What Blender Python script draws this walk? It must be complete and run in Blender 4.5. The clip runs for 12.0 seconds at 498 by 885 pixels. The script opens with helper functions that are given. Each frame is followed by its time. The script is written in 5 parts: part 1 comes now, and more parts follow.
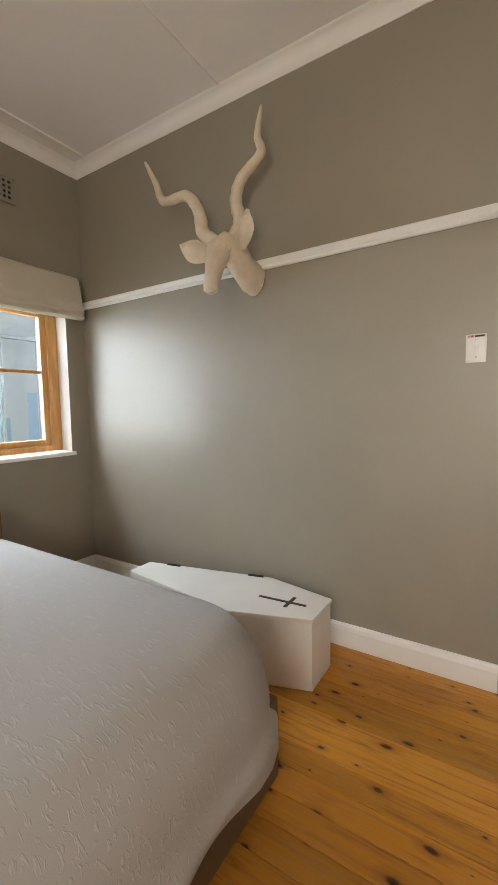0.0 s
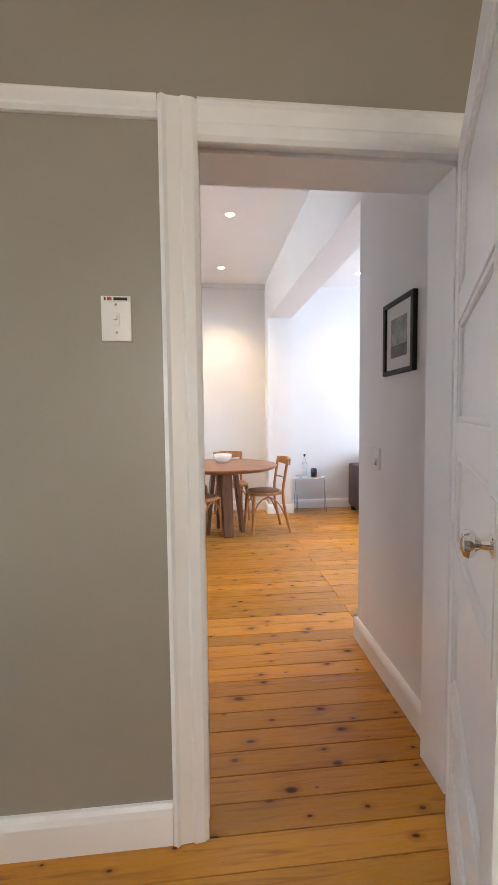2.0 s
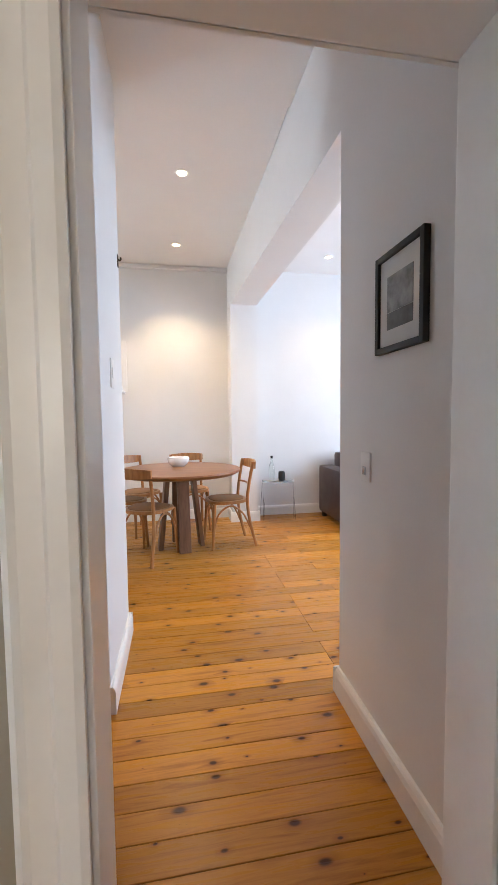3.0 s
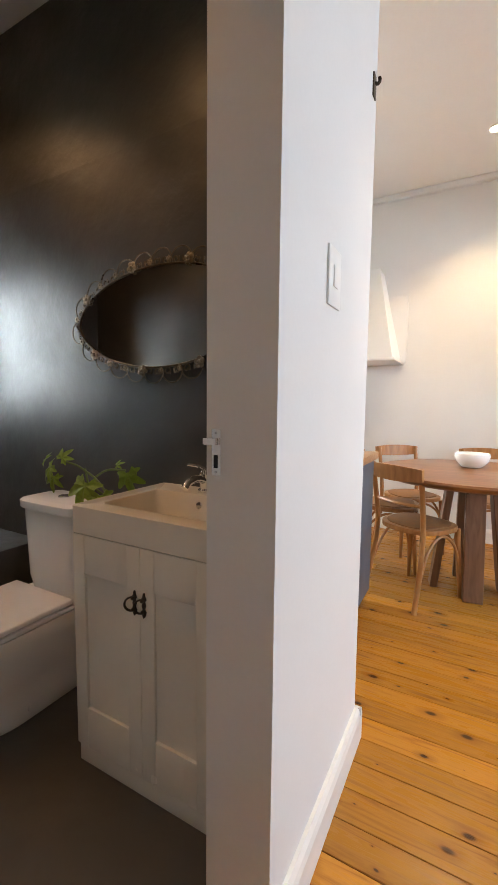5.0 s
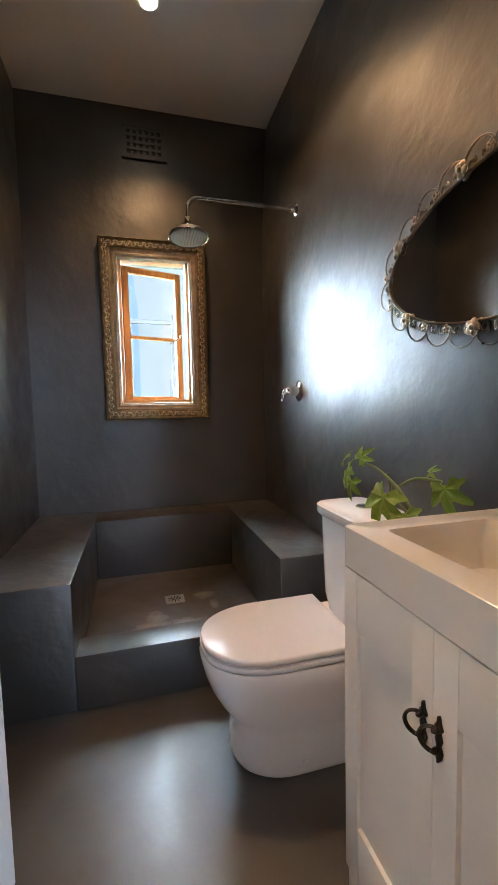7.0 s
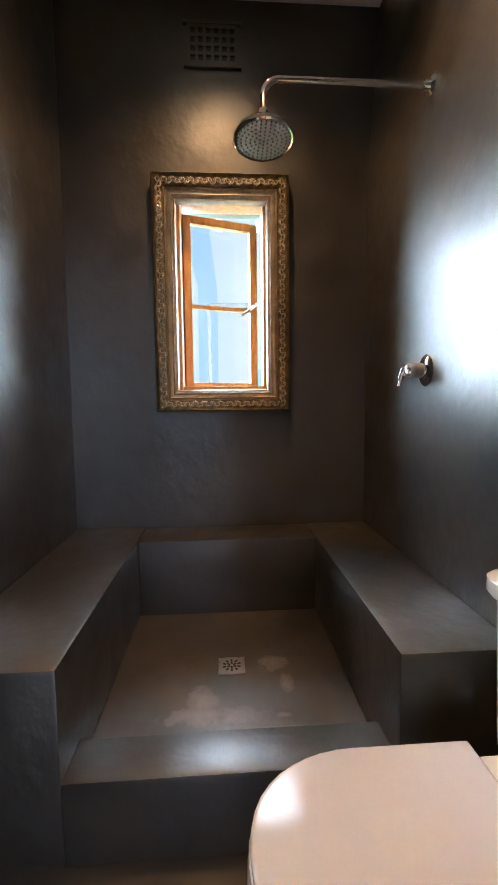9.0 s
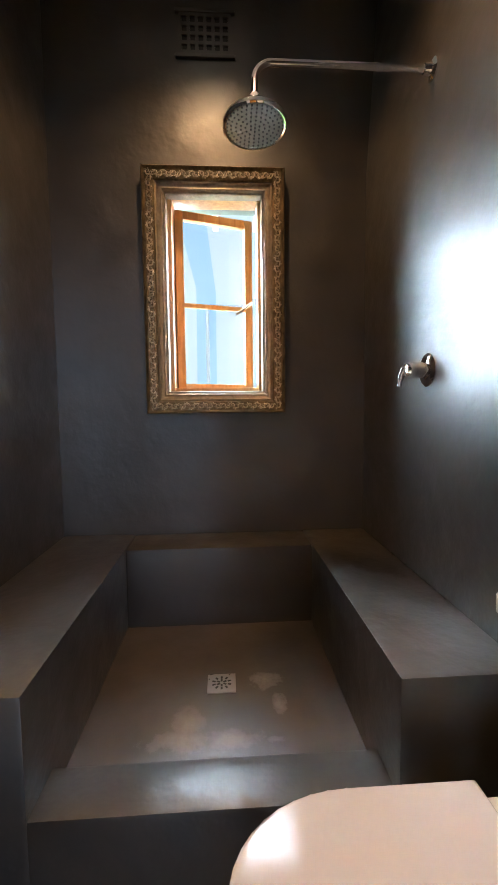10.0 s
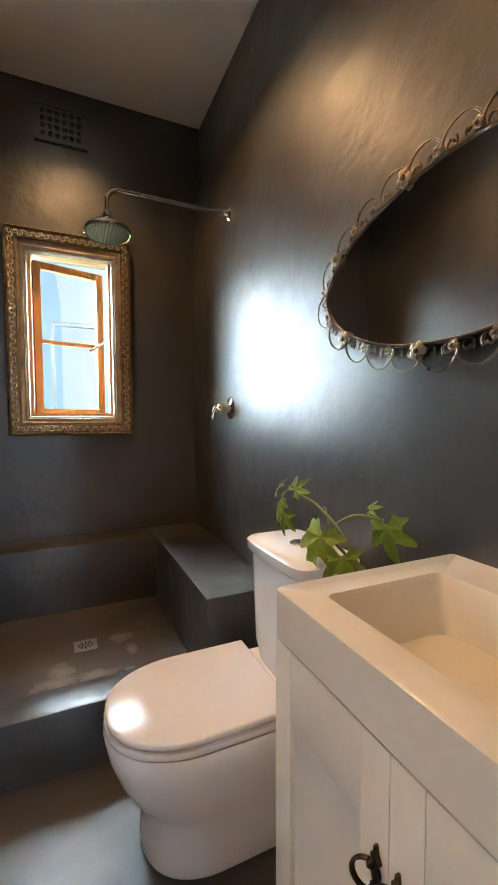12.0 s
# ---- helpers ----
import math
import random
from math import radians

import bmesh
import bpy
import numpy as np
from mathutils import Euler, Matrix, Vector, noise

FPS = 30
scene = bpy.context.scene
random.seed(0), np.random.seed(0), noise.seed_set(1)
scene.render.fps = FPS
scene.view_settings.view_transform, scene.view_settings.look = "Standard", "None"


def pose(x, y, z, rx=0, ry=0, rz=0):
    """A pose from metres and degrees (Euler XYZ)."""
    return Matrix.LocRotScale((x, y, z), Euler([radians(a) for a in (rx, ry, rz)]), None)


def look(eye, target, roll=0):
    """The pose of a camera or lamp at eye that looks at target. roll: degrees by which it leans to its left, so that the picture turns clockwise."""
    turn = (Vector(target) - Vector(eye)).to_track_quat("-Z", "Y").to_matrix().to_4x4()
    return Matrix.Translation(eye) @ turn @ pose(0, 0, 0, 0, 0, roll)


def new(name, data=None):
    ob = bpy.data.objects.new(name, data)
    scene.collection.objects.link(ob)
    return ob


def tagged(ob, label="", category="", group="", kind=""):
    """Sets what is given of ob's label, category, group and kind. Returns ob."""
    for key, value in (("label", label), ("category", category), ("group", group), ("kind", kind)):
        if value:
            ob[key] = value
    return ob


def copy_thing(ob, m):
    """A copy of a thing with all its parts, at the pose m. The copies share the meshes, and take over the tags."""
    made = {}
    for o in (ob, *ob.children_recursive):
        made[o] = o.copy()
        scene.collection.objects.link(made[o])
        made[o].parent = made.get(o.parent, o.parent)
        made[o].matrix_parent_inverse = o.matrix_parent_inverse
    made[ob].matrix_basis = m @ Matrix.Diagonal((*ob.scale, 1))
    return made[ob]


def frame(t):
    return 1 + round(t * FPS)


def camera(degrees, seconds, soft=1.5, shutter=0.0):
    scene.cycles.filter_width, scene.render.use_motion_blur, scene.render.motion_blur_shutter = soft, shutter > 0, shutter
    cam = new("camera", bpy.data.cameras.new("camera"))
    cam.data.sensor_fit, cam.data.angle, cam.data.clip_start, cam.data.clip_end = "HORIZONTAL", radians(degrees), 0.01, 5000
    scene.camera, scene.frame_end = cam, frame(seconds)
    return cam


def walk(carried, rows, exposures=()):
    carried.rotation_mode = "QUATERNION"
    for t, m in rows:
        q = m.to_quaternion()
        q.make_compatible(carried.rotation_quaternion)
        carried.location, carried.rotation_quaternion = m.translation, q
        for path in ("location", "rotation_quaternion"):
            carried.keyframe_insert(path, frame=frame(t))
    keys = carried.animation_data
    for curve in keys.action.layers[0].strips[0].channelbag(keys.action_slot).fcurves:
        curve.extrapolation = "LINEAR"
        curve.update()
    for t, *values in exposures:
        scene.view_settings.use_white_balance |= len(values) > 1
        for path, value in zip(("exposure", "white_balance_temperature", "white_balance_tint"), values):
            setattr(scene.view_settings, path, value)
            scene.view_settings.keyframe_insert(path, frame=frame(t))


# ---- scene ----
cam = camera(62.3, 12.0)
PATH = [
    (0, (0.427, 0.116, 1.31), (-0.649, 1.793, 1.139), -1.0),
    (0.5, (0.447, 0.257, 1.268), (-0.222, 2.136, 1.125), -0.8),
    (1, (0.513, 0.518, 1.288), (0.176, 2.485, 1.147), -0.6),
    (1.5, (0.528, 0.759, 1.273), (0.496, 2.755, 1.142), -0.5),
    (2, (0.532, 1.017, 1.274), (0.722, 3.004, 1.152), -0.6),
    (2.5, (0.637, 1.307, 1.257), (0.959, 3.277, 1.129), -0.9),
    (2.7, (0.642, 1.400, 1.256), (1.023, 3.359, 1.132), -0.7),
    (4.3, (0.821, 2.280, 1.193), (0.490, 4.246, 1.042), 0.6),
    (4.5, (0.801, 2.38, 1.182), (0.334, 4.318, 1.029), 0.7),
    (5, (0.681, 2.61, 1.159), (-0.277, 4.357, 0.979), 0.6),
    (5.5, (0.564, 2.767, 1.14), (-0.83, 4.19, 0.968), 0.2),
    (6, (0.49, 2.876, 1.118), (-1.192, 3.947, 0.964), -0.5),
    (6.5, (0.448, 2.947, 1.098), (-1.393, 3.717, 0.953), -1.2),
    (7, (0.403, 2.998, 1.098), (-1.521, 3.521, 0.947), -1.3),
    (7.5, (0.296, 3.052, 1.089), (-1.668, 3.391, 0.928), -1.0),
    (7.7, (0.227, 3.067, 1.076), (-1.747, 3.358, 0.927), -1.1),
    (9.3, (-0.275, 3.150, 1.078), (-2.266, 3.237, 0.913), -0.7),
    (9.5, (-0.292, 3.164, 1.076), (-2.284, 3.231, 0.917), -0.8),
    (10, (-0.291, 3.163, 1.072), (-2.282, 3.281, 0.921), -0.6),
    (10.5, (-0.209, 3.157, 1.084), (-2.192, 3.374, 0.942), -0.4),
    (11, (-0.051, 3.14, 1.093), (-2.016, 3.489, 0.973), -0.2),
    (11.5, (0.099, 3.106, 1.12), (-1.824, 3.644, 1.005), -0.2),
    (12, (0.25, 3.085, 1.138), (-1.573, 3.9, 1.03), -0.2),
]
walk(cam, [(t, look(eye, target, roll)) for t, eye, target, roll in PATH],
     [(0, 0.2, 6700, 10), (1.2, 0.2, 6650, 11), (2.5, 0.1, 6250, 10), (4.3, -0.15, 6800, 9), (4.8, -0.05, 6900, 8), (5.5, 0.45, 7100, 8), (6.0, 0.9, 7300, 8), (6.6, 1.1, 6200, 6), (7.5, 1.2, 5900, 6), (9.5, 1.2, 5900, 7), (10.5, 1.35, 5900, 6), (11.3, 1.35, 6000, 5), (12, 1.3, 6200, 4)])

# ---------- world, sun, lamps ----------
world = bpy.data.worlds.new("sky")
scene.world = world
world.use_nodes = True
wn = world.node_tree
sky = wn.nodes.new("ShaderNodeTexSky")
sky.sky_type, sky.sun_disc = "NISHITA", False
sky.sun_elevation, sky.sun_rotation = radians(52), radians(150)
wn.nodes["Background"].inputs["Strength"].default_value = 0.15
wn.links.new(sky.outputs["Color"], wn.nodes["Background"].inputs["Color"])

sun = new("sun", bpy.data.lights.new("sun", "SUN"))
sun.data.energy, sun.data.angle, sun.data.color = 4.0, radians(0.5), (1.0, 0.95, 0.87)
sun.matrix_world = look((10, -14, 25), (0, 0, 0))


def area_lamp(place, aim, wide, high, watts, color=(0.86, 0.93, 1.0)):
    lamp = new("daylight_stand_in", bpy.data.lights.new("daylight_stand_in", "AREA"))
    lamp.data.shape, lamp.data.size, lamp.data.size_y = "RECTANGLE", wide, high
    lamp.data.energy, lamp.data.color = watts, color
    lamp.matrix_world = look(place, aim)
    return lamp


LOUNGE_WATTS, BED_BACK_WATTS = 122, 46
area_lamp((4.62, 4.6, 1.6), (0, 4.4, 1.2), 2.6, 1.8, LOUNGE_WATTS, (0.63, 0.78, 1.0))
# warm fill added in an unseen south window behind the camera
area_lamp((0.6, -1.9, 1.55), (0.2, 1, 1.2), 1.4, 1.3, BED_BACK_WATTS, (1.0, 0.90, 0.76))
# added lamp outside the bedroom window, above view: stands in for courtyard sky
area_lamp((-3.3, 1.45, 2.8), (0.4, 1.45, 0.9), 1.6, 0.8, 42, (0.70, 0.84, 1.0))
# weak warm fill from an added, unseen kitchen window, lifts the dining wall
area_lamp((-2.26, 5.5, 1.6), (1, 5.5, 1.3), 1.1, 1.0, 7, (1.0, 0.80, 0.56))


def downlight_lamp(x, y, z, watts, cone=104, color=(1.0, 0.73, 0.43), blend=1.0):
    lamp = new("downlight", bpy.data.lights.new("downlight", "SPOT"))
    lamp.data.energy, lamp.data.spot_size, lamp.data.spot_blend = watts, radians(cone), blend
    lamp.data.shadow_soft_size, lamp.data.color = 0.035, color
    lamp.matrix_world = look((x, y, z), (x, y, 0))


DINING_SPOTS = [(0.74, 4.72), (0.70, 6.0)]
for (sx, sy), cone in zip(DINING_SPOTS, (92, 112)):
    downlight_lamp(sx, sy, 3.02, 90, cone, blend=0.8)
downlight_lamp(2.39, 6.08, 3.02, 40)
BATH_SPOTS = [(-1.50, 3.12), (-0.45, 3.10)]
for (sx, sy), watts in zip(BATH_SPOTS, (34, 20)):
    downlight_lamp(sx, sy, 2.81, watts, 130, (1.0, 0.54, 0.23), 1.0)


# ---------- materials ----------
def material(name):
    m = bpy.data.materials.new(name)
    m.use_nodes = True
    return m, m.node_tree, m.node_tree.nodes["Principled BSDF"]


def node(t, kind, **values):
    n = t.nodes.new(kind)
    for key, value in values.items():
        n.inputs[key.replace("_", " ")].default_value = value
    return n


def ramp(t, source, stops):
    r = t.nodes.new("ShaderNodeValToRGB")
    while len(r.color_ramp.elements) < len(stops):
        r.color_ramp.elements.new(0.5)
    for e, (at, c) in zip(r.color_ramp.elements, stops):
        e.position, e.color = at, (c[0], c[1], c[2], 1) if len(c) > 1 else (c[0], c[0], c[0], 1)
    t.links.new(source, r.inputs["Fac"])
    return r


def bump(t, b, source, strength, distance=0.01):
    n = node(t, "ShaderNodeBump", Strength=strength, Distance=distance)
    t.links.new(source, n.inputs["Height"])
    t.links.new(n.outputs["Normal"], b.inputs["Normal"])
    return n


def surface(name, color, rough=0.5, vary=0.12, scale=6.0, grain=60.0, relief=0.08, metal=0.0, coat=0.0, spec=0.5, rough_vary=0.12):
    """Paint, plaster, ceramic, metal: colour and gloss vary at two scales, with a fine relief."""
    m, t, b = material(name)
    where = t.nodes.new("ShaderNodeTexCoord")
    big = node(t, "ShaderNodeTexNoise", Scale=scale, Detail=4.0, Roughness=0.6)
    small = node(t, "ShaderNodeTexNoise", Scale=grain, Detail=3.0)
    for n in (big, small):
        t.links.new(where.outputs["Object"], n.inputs["Vector"])
    mixed = node(t, "ShaderNodeMath")
    mixed.operation = "MULTIPLY_ADD"
    mixed.inputs[1].default_value, mixed.inputs[2].default_value = 0.3, 0.0
    t.links.new(small.outputs["Fac"], mixed.inputs[0])
    add = t.nodes.new("ShaderNodeMath")
    t.links.new(big.outputs["Fac"], add.inputs[0])
    t.links.new(mixed.outputs[0], add.inputs[1])
    lo, hi = [c * (1 - vary) for c in color], [min(1, c * (1 + vary)) for c in color]
    r = ramp(t, add.outputs[0], [(0.42, lo), (0.88, hi)])
    t.links.new(r.outputs["Color"], b.inputs["Base Color"])
    rr = ramp(t, big.outputs["Fac"], [(0.3, (max(0.02, rough - rough_vary * rough),)), (0.7, (min(1, rough + rough_vary * rough),))])
    t.links.new(rr.outputs["Color"], b.inputs["Roughness"])
    b.inputs["Metallic"].default_value = metal
    b.inputs["Coat Weight"].default_value = coat
    b.inputs["Specular IOR Level"].default_value = spec
    if relief:
        bump(t, b, add.outputs[0], relief)
    return m


def dark_plaster(name, color, rough, relief=0.24, wax=1.0):
    """Waxed, trowelled dark cement plaster: clouds, sweeps of the trowel, uneven gloss."""
    m, t, b = material(name)
    where = t.nodes.new("ShaderNodeTexCoord")
    warp = node(t, "ShaderNodeTexNoise", Scale=2.1, Detail=4.0, Roughness=0.55, Distortion=0.5)
    sweep = node(t, "ShaderNodeTexNoise", Scale=7.0, Detail=4.0, Roughness=0.55, Distortion=0.15)
    scrape = node(t, "ShaderNodeTexNoise", Scale=19.0, Detail=3.0, Roughness=0.5, Distortion=0.1)
    grit = node(t, "ShaderNodeTexNoise", Scale=140.0, Detail=2.0)
    for n in (warp, sweep, scrape, grit):
        t.links.new(where.outputs["Object"], n.inputs["Vector"])
    r = ramp(t, warp.outputs["Fac"], [(0.30, [c * 0.55 for c in color]), (0.5, color), (0.72, [color[0] * 2.0, color[1] * 1.9, color[2] * 1.75])])
    t.links.new(r.outputs["Color"], b.inputs["Base Color"])
    rr = ramp(t, sweep.outputs["Fac"], [(0.32, (rough * 0.72,)), (0.68, (rough * 1.3,))])
    t.links.new(rr.outputs["Color"], b.inputs["Roughness"])
    b.inputs["Specular IOR Level"].default_value = 0.8
    b.inputs["Coat Weight"].default_value, b.inputs["Coat Roughness"].default_value = wax, 0.41
    height = None
    for source, share in ((sweep, 1.0), (scrape, 0.2), (grit, 0.006)):
        n = t.nodes.new("ShaderNodeMath")
        n.operation = "MULTIPLY_ADD"
        n.inputs[1].default_value, n.inputs[2].default_value = share, 0.0
        t.links.new(source.outputs["Fac"], n.inputs[0])
        if height is not None:
            t.links.new(height, n.inputs[2])
        height = n.outputs[0]
    bent = bump(t, b, height, relief, 0.03)
    t.links.new(bent.outputs["Normal"], b.inputs["Coat Normal"])
    return m


def pine(name, tint=1.0, rough=0.28):
    """Oiled pine board: long grain, honey to orange, dark knots, each board its own shade."""
    m, t, b = material(name)
    where = t.nodes.new("ShaderNodeTexCoord")
    info = t.nodes.new("ShaderNodeObjectInfo")
    shift = t.nodes.new("ShaderNodeVectorMath")
    shift.operation = "MULTIPLY_ADD"
    shift.inputs[0].default_value = (7.3, 3.1, 5.7)
    t.links.new(info.outputs["Random"], shift.inputs[1])
    t.links.new(where.outputs["Object"], shift.inputs[2])
    grain_map = node(t, "ShaderNodeMapping", Scale=(0.9, 14.0, 14.0))
    t.links.new(shift.outputs[0], grain_map.inputs["Vector"])
    grain = node(t, "ShaderNodeTexNoise", Scale=3.5, Detail=6.0, Roughness=0.6, Distortion=0.7)
    t.links.new(grain_map.outputs[0], grain.inputs["Vector"])
    c = ramp(t, grain.outputs["Fac"], [(0.28, (0.40 * tint, 0.145 * tint, 0.020 * tint)), (0.45, (0.62 * tint, 0.26 * tint, 0.036 * tint)), (0.75, (0.80 * tint, 0.38 * tint, 0.062 * tint))])
    shade = node(t, "ShaderNodeHueSaturation")
    tone = t.nodes.new("ShaderNodeMapRange")
    tone.inputs["To Min"].default_value, tone.inputs["To Max"].default_value = 0.72, 1.2
    t.links.new(info.outputs["Random"], tone.inputs["Value"])
    t.links.new(tone.outputs[0], shade.inputs["Value"])
    t.links.new(c.outputs["Color"], shade.inputs["Color"])
    knot_map = node(t, "ShaderNodeMapping", Scale=(5.6, 10.5, 1.0))
    t.links.new(shift.outputs[0], knot_map.inputs["Vector"])
    wob = node(t, "ShaderNodeTexNoise", Scale=9.0, Detail=2.0)
    t.links.new(shift.outputs[0], wob.inputs["Vector"])
    jig = t.nodes.new("ShaderNodeVectorMath")
    jig.operation = "MULTIPLY_ADD"
    jig.inputs[1].default_value = (0.20, 0.14, 0.0)
    t.links.new(wob.outputs["Color"], jig.inputs[0])
    t.links.new(knot_map.outputs[0], jig.inputs[2])
    cell = node(t, "ShaderNodeTexVoronoi", Scale=1.0, Randomness=1.0)
    cell.voronoi_dimensions = "2D"
    t.links.new(jig.outputs[0], cell.inputs["Vector"])
    # only some cells bear a knot, of uneven size
    sep = t.nodes.new("ShaderNodeSeparateColor")
    t.links.new(cell.outputs["Color"], sep.inputs["Color"])
    size = t.nodes.new("ShaderNodeMapRange")
    size.inputs["From Min"].default_value, size.inputs["From Max"].default_value = 0.36, 1.0
    size.inputs["To Min"].default_value, size.inputs["To Max"].default_value = 0.004, 0.17
    t.links.new(sep.outputs[0], size.inputs["Value"])
    ratio = t.nodes.new("ShaderNodeMath")
    ratio.operation = "DIVIDE"
    t.links.new(cell.outputs["Distance"], ratio.inputs[0])
    t.links.new(size.outputs[0], ratio.inputs[1])
    knot = ramp(t, ratio.outputs[0], [(0.0, (1.0,)), (0.5, (0.92,)), (0.8, (0.3,)), (1.0, (0.0,))])
    # reddish wood swirls round each knot
    wide = t.nodes.new("ShaderNodeMapRange")
    wide.inputs["From Min"].default_value, wide.inputs["From Max"].default_value = 0.8, 2.6
    wide.inputs["To Min"].default_value, wide.inputs["To Max"].default_value = 0.55, 0.0
    t.links.new(ratio.outputs[0], wide.inputs["Value"])
    halo = t.nodes.new("ShaderNodeMix")
    halo.data_type = "RGBA"
    halo.inputs["B"].default_value = (0.26, 0.085, 0.018, 1)
    t.links.new(wide.outputs[0], halo.inputs["Factor"])
    t.links.new(shade.outputs["Color"], halo.inputs["A"])
    mix = t.nodes.new("ShaderNodeMix")
    mix.data_type = "RGBA"
    mix.inputs["B"].default_value = (0.045, 0.014, 0.005, 1)
    t.links.new(knot.outputs["Color"], mix.inputs["Factor"])
    t.links.new(halo.outputs["Result"], mix.inputs["A"])
    t.links.new(mix.outputs["Result"], b.inputs["Base Color"])
    rr = ramp(t, grain.outputs["Fac"], [(0.3, (rough + 0.1,)), (0.7, (rough - 0.05,))])
    t.links.new(rr.outputs["Color"], b.inputs["Roughness"])
    b.inputs["Specular IOR Level"].default_value = 0.27
    bump(t, b, grain.outputs["Fac"], 0.12, 0.004)
    return m


def wood(name, dark, light, rough=0.4, along=(1.0, 12.0, 12.0)):
    m, t, b = material(name)
    where = t.nodes.new("ShaderNodeTexCoord")
    g = node(t, "ShaderNodeMapping", Scale=along)
    t.links.new(where.outputs["Object"], g.inputs["Vector"])
    n = node(t, "ShaderNodeTexNoise", Scale=4.0, Detail=5.0, Distortion=0.6)
    t.links.new(g.outputs[0], n.inputs["Vector"])
    c = ramp(t, n.outputs["Fac"], [(0.3, dark), (0.7, light)])
    t.links.new(c.outputs["Color"], b.inputs["Base Color"])
    b.inputs["Roughness"].default_value = rough
    bump(t, b, n.outputs["Fac"], 0.1, 0.003)
    return m


def glass(name, color=(1, 1, 1), rough=0.0):
    m, t, b = material(name)
    b.inputs["Base Color"].default_value = (*color, 1)
    b.inputs["Roughness"].default_value = rough
    b.inputs["Transmission Weight"].default_value = 1.0
    b.inputs["IOR"].default_value = 1.45
    return m


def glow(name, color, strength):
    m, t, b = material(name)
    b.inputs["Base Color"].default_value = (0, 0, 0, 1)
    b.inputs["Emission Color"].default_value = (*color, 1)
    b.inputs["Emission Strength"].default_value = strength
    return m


def stained_floor(name, color, rough, relief=0.1):
    """The shower's floor: dark plaster with patches of pale scale round the drain."""
    m = dark_plaster(name, color, rough, relief)
    t, b = m.node_tree, m.node_tree.nodes["Principled BSDF"]
    base = b.inputs["Base Color"].links[0].from_socket
    where = t.nodes.new("ShaderNodeTexCoord")
    edge = node(t, "ShaderNodeTexNoise", Scale=15.0, Detail=8.0, Roughness=0.72)
    t.links.new(where.outputs["Object"], edge.inputs["Vector"])
    total = None
    for px, py, sx, sy in ((-1.40, 3.05, 0.10, 0.07), (-1.33, 3.04, 0.06, 0.15), (-1.33, 3.17, 0.05, 0.14), (-1.565, 3.285, 0.065, 0.085), (-1.46, 3.315, 0.07, 0.035), (-1.32, 3.29, 0.02, 0.05)):
        mp = node(t, "ShaderNodeMapping", Location=(-px / sx, -py / sy, 0), Scale=(1 / sx, 1 / sy, 0))
        t.links.new(where.outputs["Object"], mp.inputs["Vector"])
        ln = t.nodes.new("ShaderNodeVectorMath")
        ln.operation = "LENGTH"
        t.links.new(mp.outputs[0], ln.inputs[0])
        fall = t.nodes.new("ShaderNodeMapRange")
        fall.inputs["From Min"].default_value, fall.inputs["From Max"].default_value = 0.0, 1.5
        fall.inputs["To Min"].default_value, fall.inputs["To Max"].default_value = 0.75, 0.0
        t.links.new(ln.outputs["Value"], fall.inputs["Value"])
        if total is None:
            total = fall.outputs[0]
        else:
            mx = t.nodes.new("ShaderNodeMath")
            mx.operation = "MAXIMUM"
            t.links.new(total, mx.inputs[0])
            t.links.new(fall.outputs[0], mx.inputs[1])
            total = mx.outputs[0]
    s = t.nodes.new("ShaderNodeMath")
    s.operation = "MULTIPLY"
    t.links.new(total, s.inputs[0])
    t.links.new(edge.outputs["Fac"], s.inputs[1])
    mask = ramp(t, s.outputs[0], [(0.20, (0.0,)), (0.235, (0.45,)), (0.36, (0.95,))])
    mix = t.nodes.new("ShaderNodeMix")
    mix.data_type = "RGBA"
    mix.inputs["B"].default_value = (0.30, 0.285, 0.27, 1)
    t.links.new(mask.outputs["Color"], mix.inputs["Factor"])
    t.links.new(base, mix.inputs["A"])
    t.links.new(mix.outputs["Result"], b.inputs["Base Color"])
    return m


GREEN = surface("grey_green_paint", (0.285, 0.255, 0.203), 0.45, 0.06, 1.5, 90, 0.03, spec=1.0)
WHITE = surface("white_wall_paint", (0.78, 0.77, 0.76), 0.6, 0.03, 1.5, 90, 0.04)
TRIM = surface("white_gloss_paint", (0.85, 0.84, 0.82), 0.32, 0.025, 5, 50, 0.015)
CEILING = surface("ceiling_paint", (0.86, 0.84, 0.82), 0.7, 0.03, 1.2, 80, 0.03)
DARK = dark_plaster("dark_waxed_plaster", (0.019, 0.0148, 0.0112), 0.44, 0.17)
DARK_FLOOR = dark_plaster("dark_cement_floor", (0.030, 0.026, 0.023), 0.40, 0.07, 0.5)
SHOWER_FLOOR = stained_floor("shower_floor_cement", (0.046, 0.036, 0.029), 0.43, 0.09)
PINE = pine("oiled_pine", 0.78, 0.27)
GAP = surface("dark_gap", (0.03, 0.015, 0.008), 0.9, 0.1)
CERAMIC = surface("white_ceramic", (0.84, 0.82, 0.80), 0.07, 0.01, 3, 40, 0.0)
BASIN = surface("cast_basin", (0.80, 0.75, 0.65), 0.13, 0.02, 4, 60, 0.0)
LID = surface("white_seat_plastic", (0.78, 0.765, 0.775), 0.14, 0.01, 3, 40, 0.0)
CABINET = surface("white_cabinet_lacquer", (0.82, 0.775, 0.675), 0.25, 0.03, 5, 60, 0.03)
CHROME = surface("chrome", (0.82, 0.82, 0.83), 0.06, 0.03, 8, 60, 0.0, metal=1.0)
STEEL = surface("brushed_steel", (0.6, 0.6, 0.6), 0.28, 0.08, 12, 90, 0.03, metal=1.0)
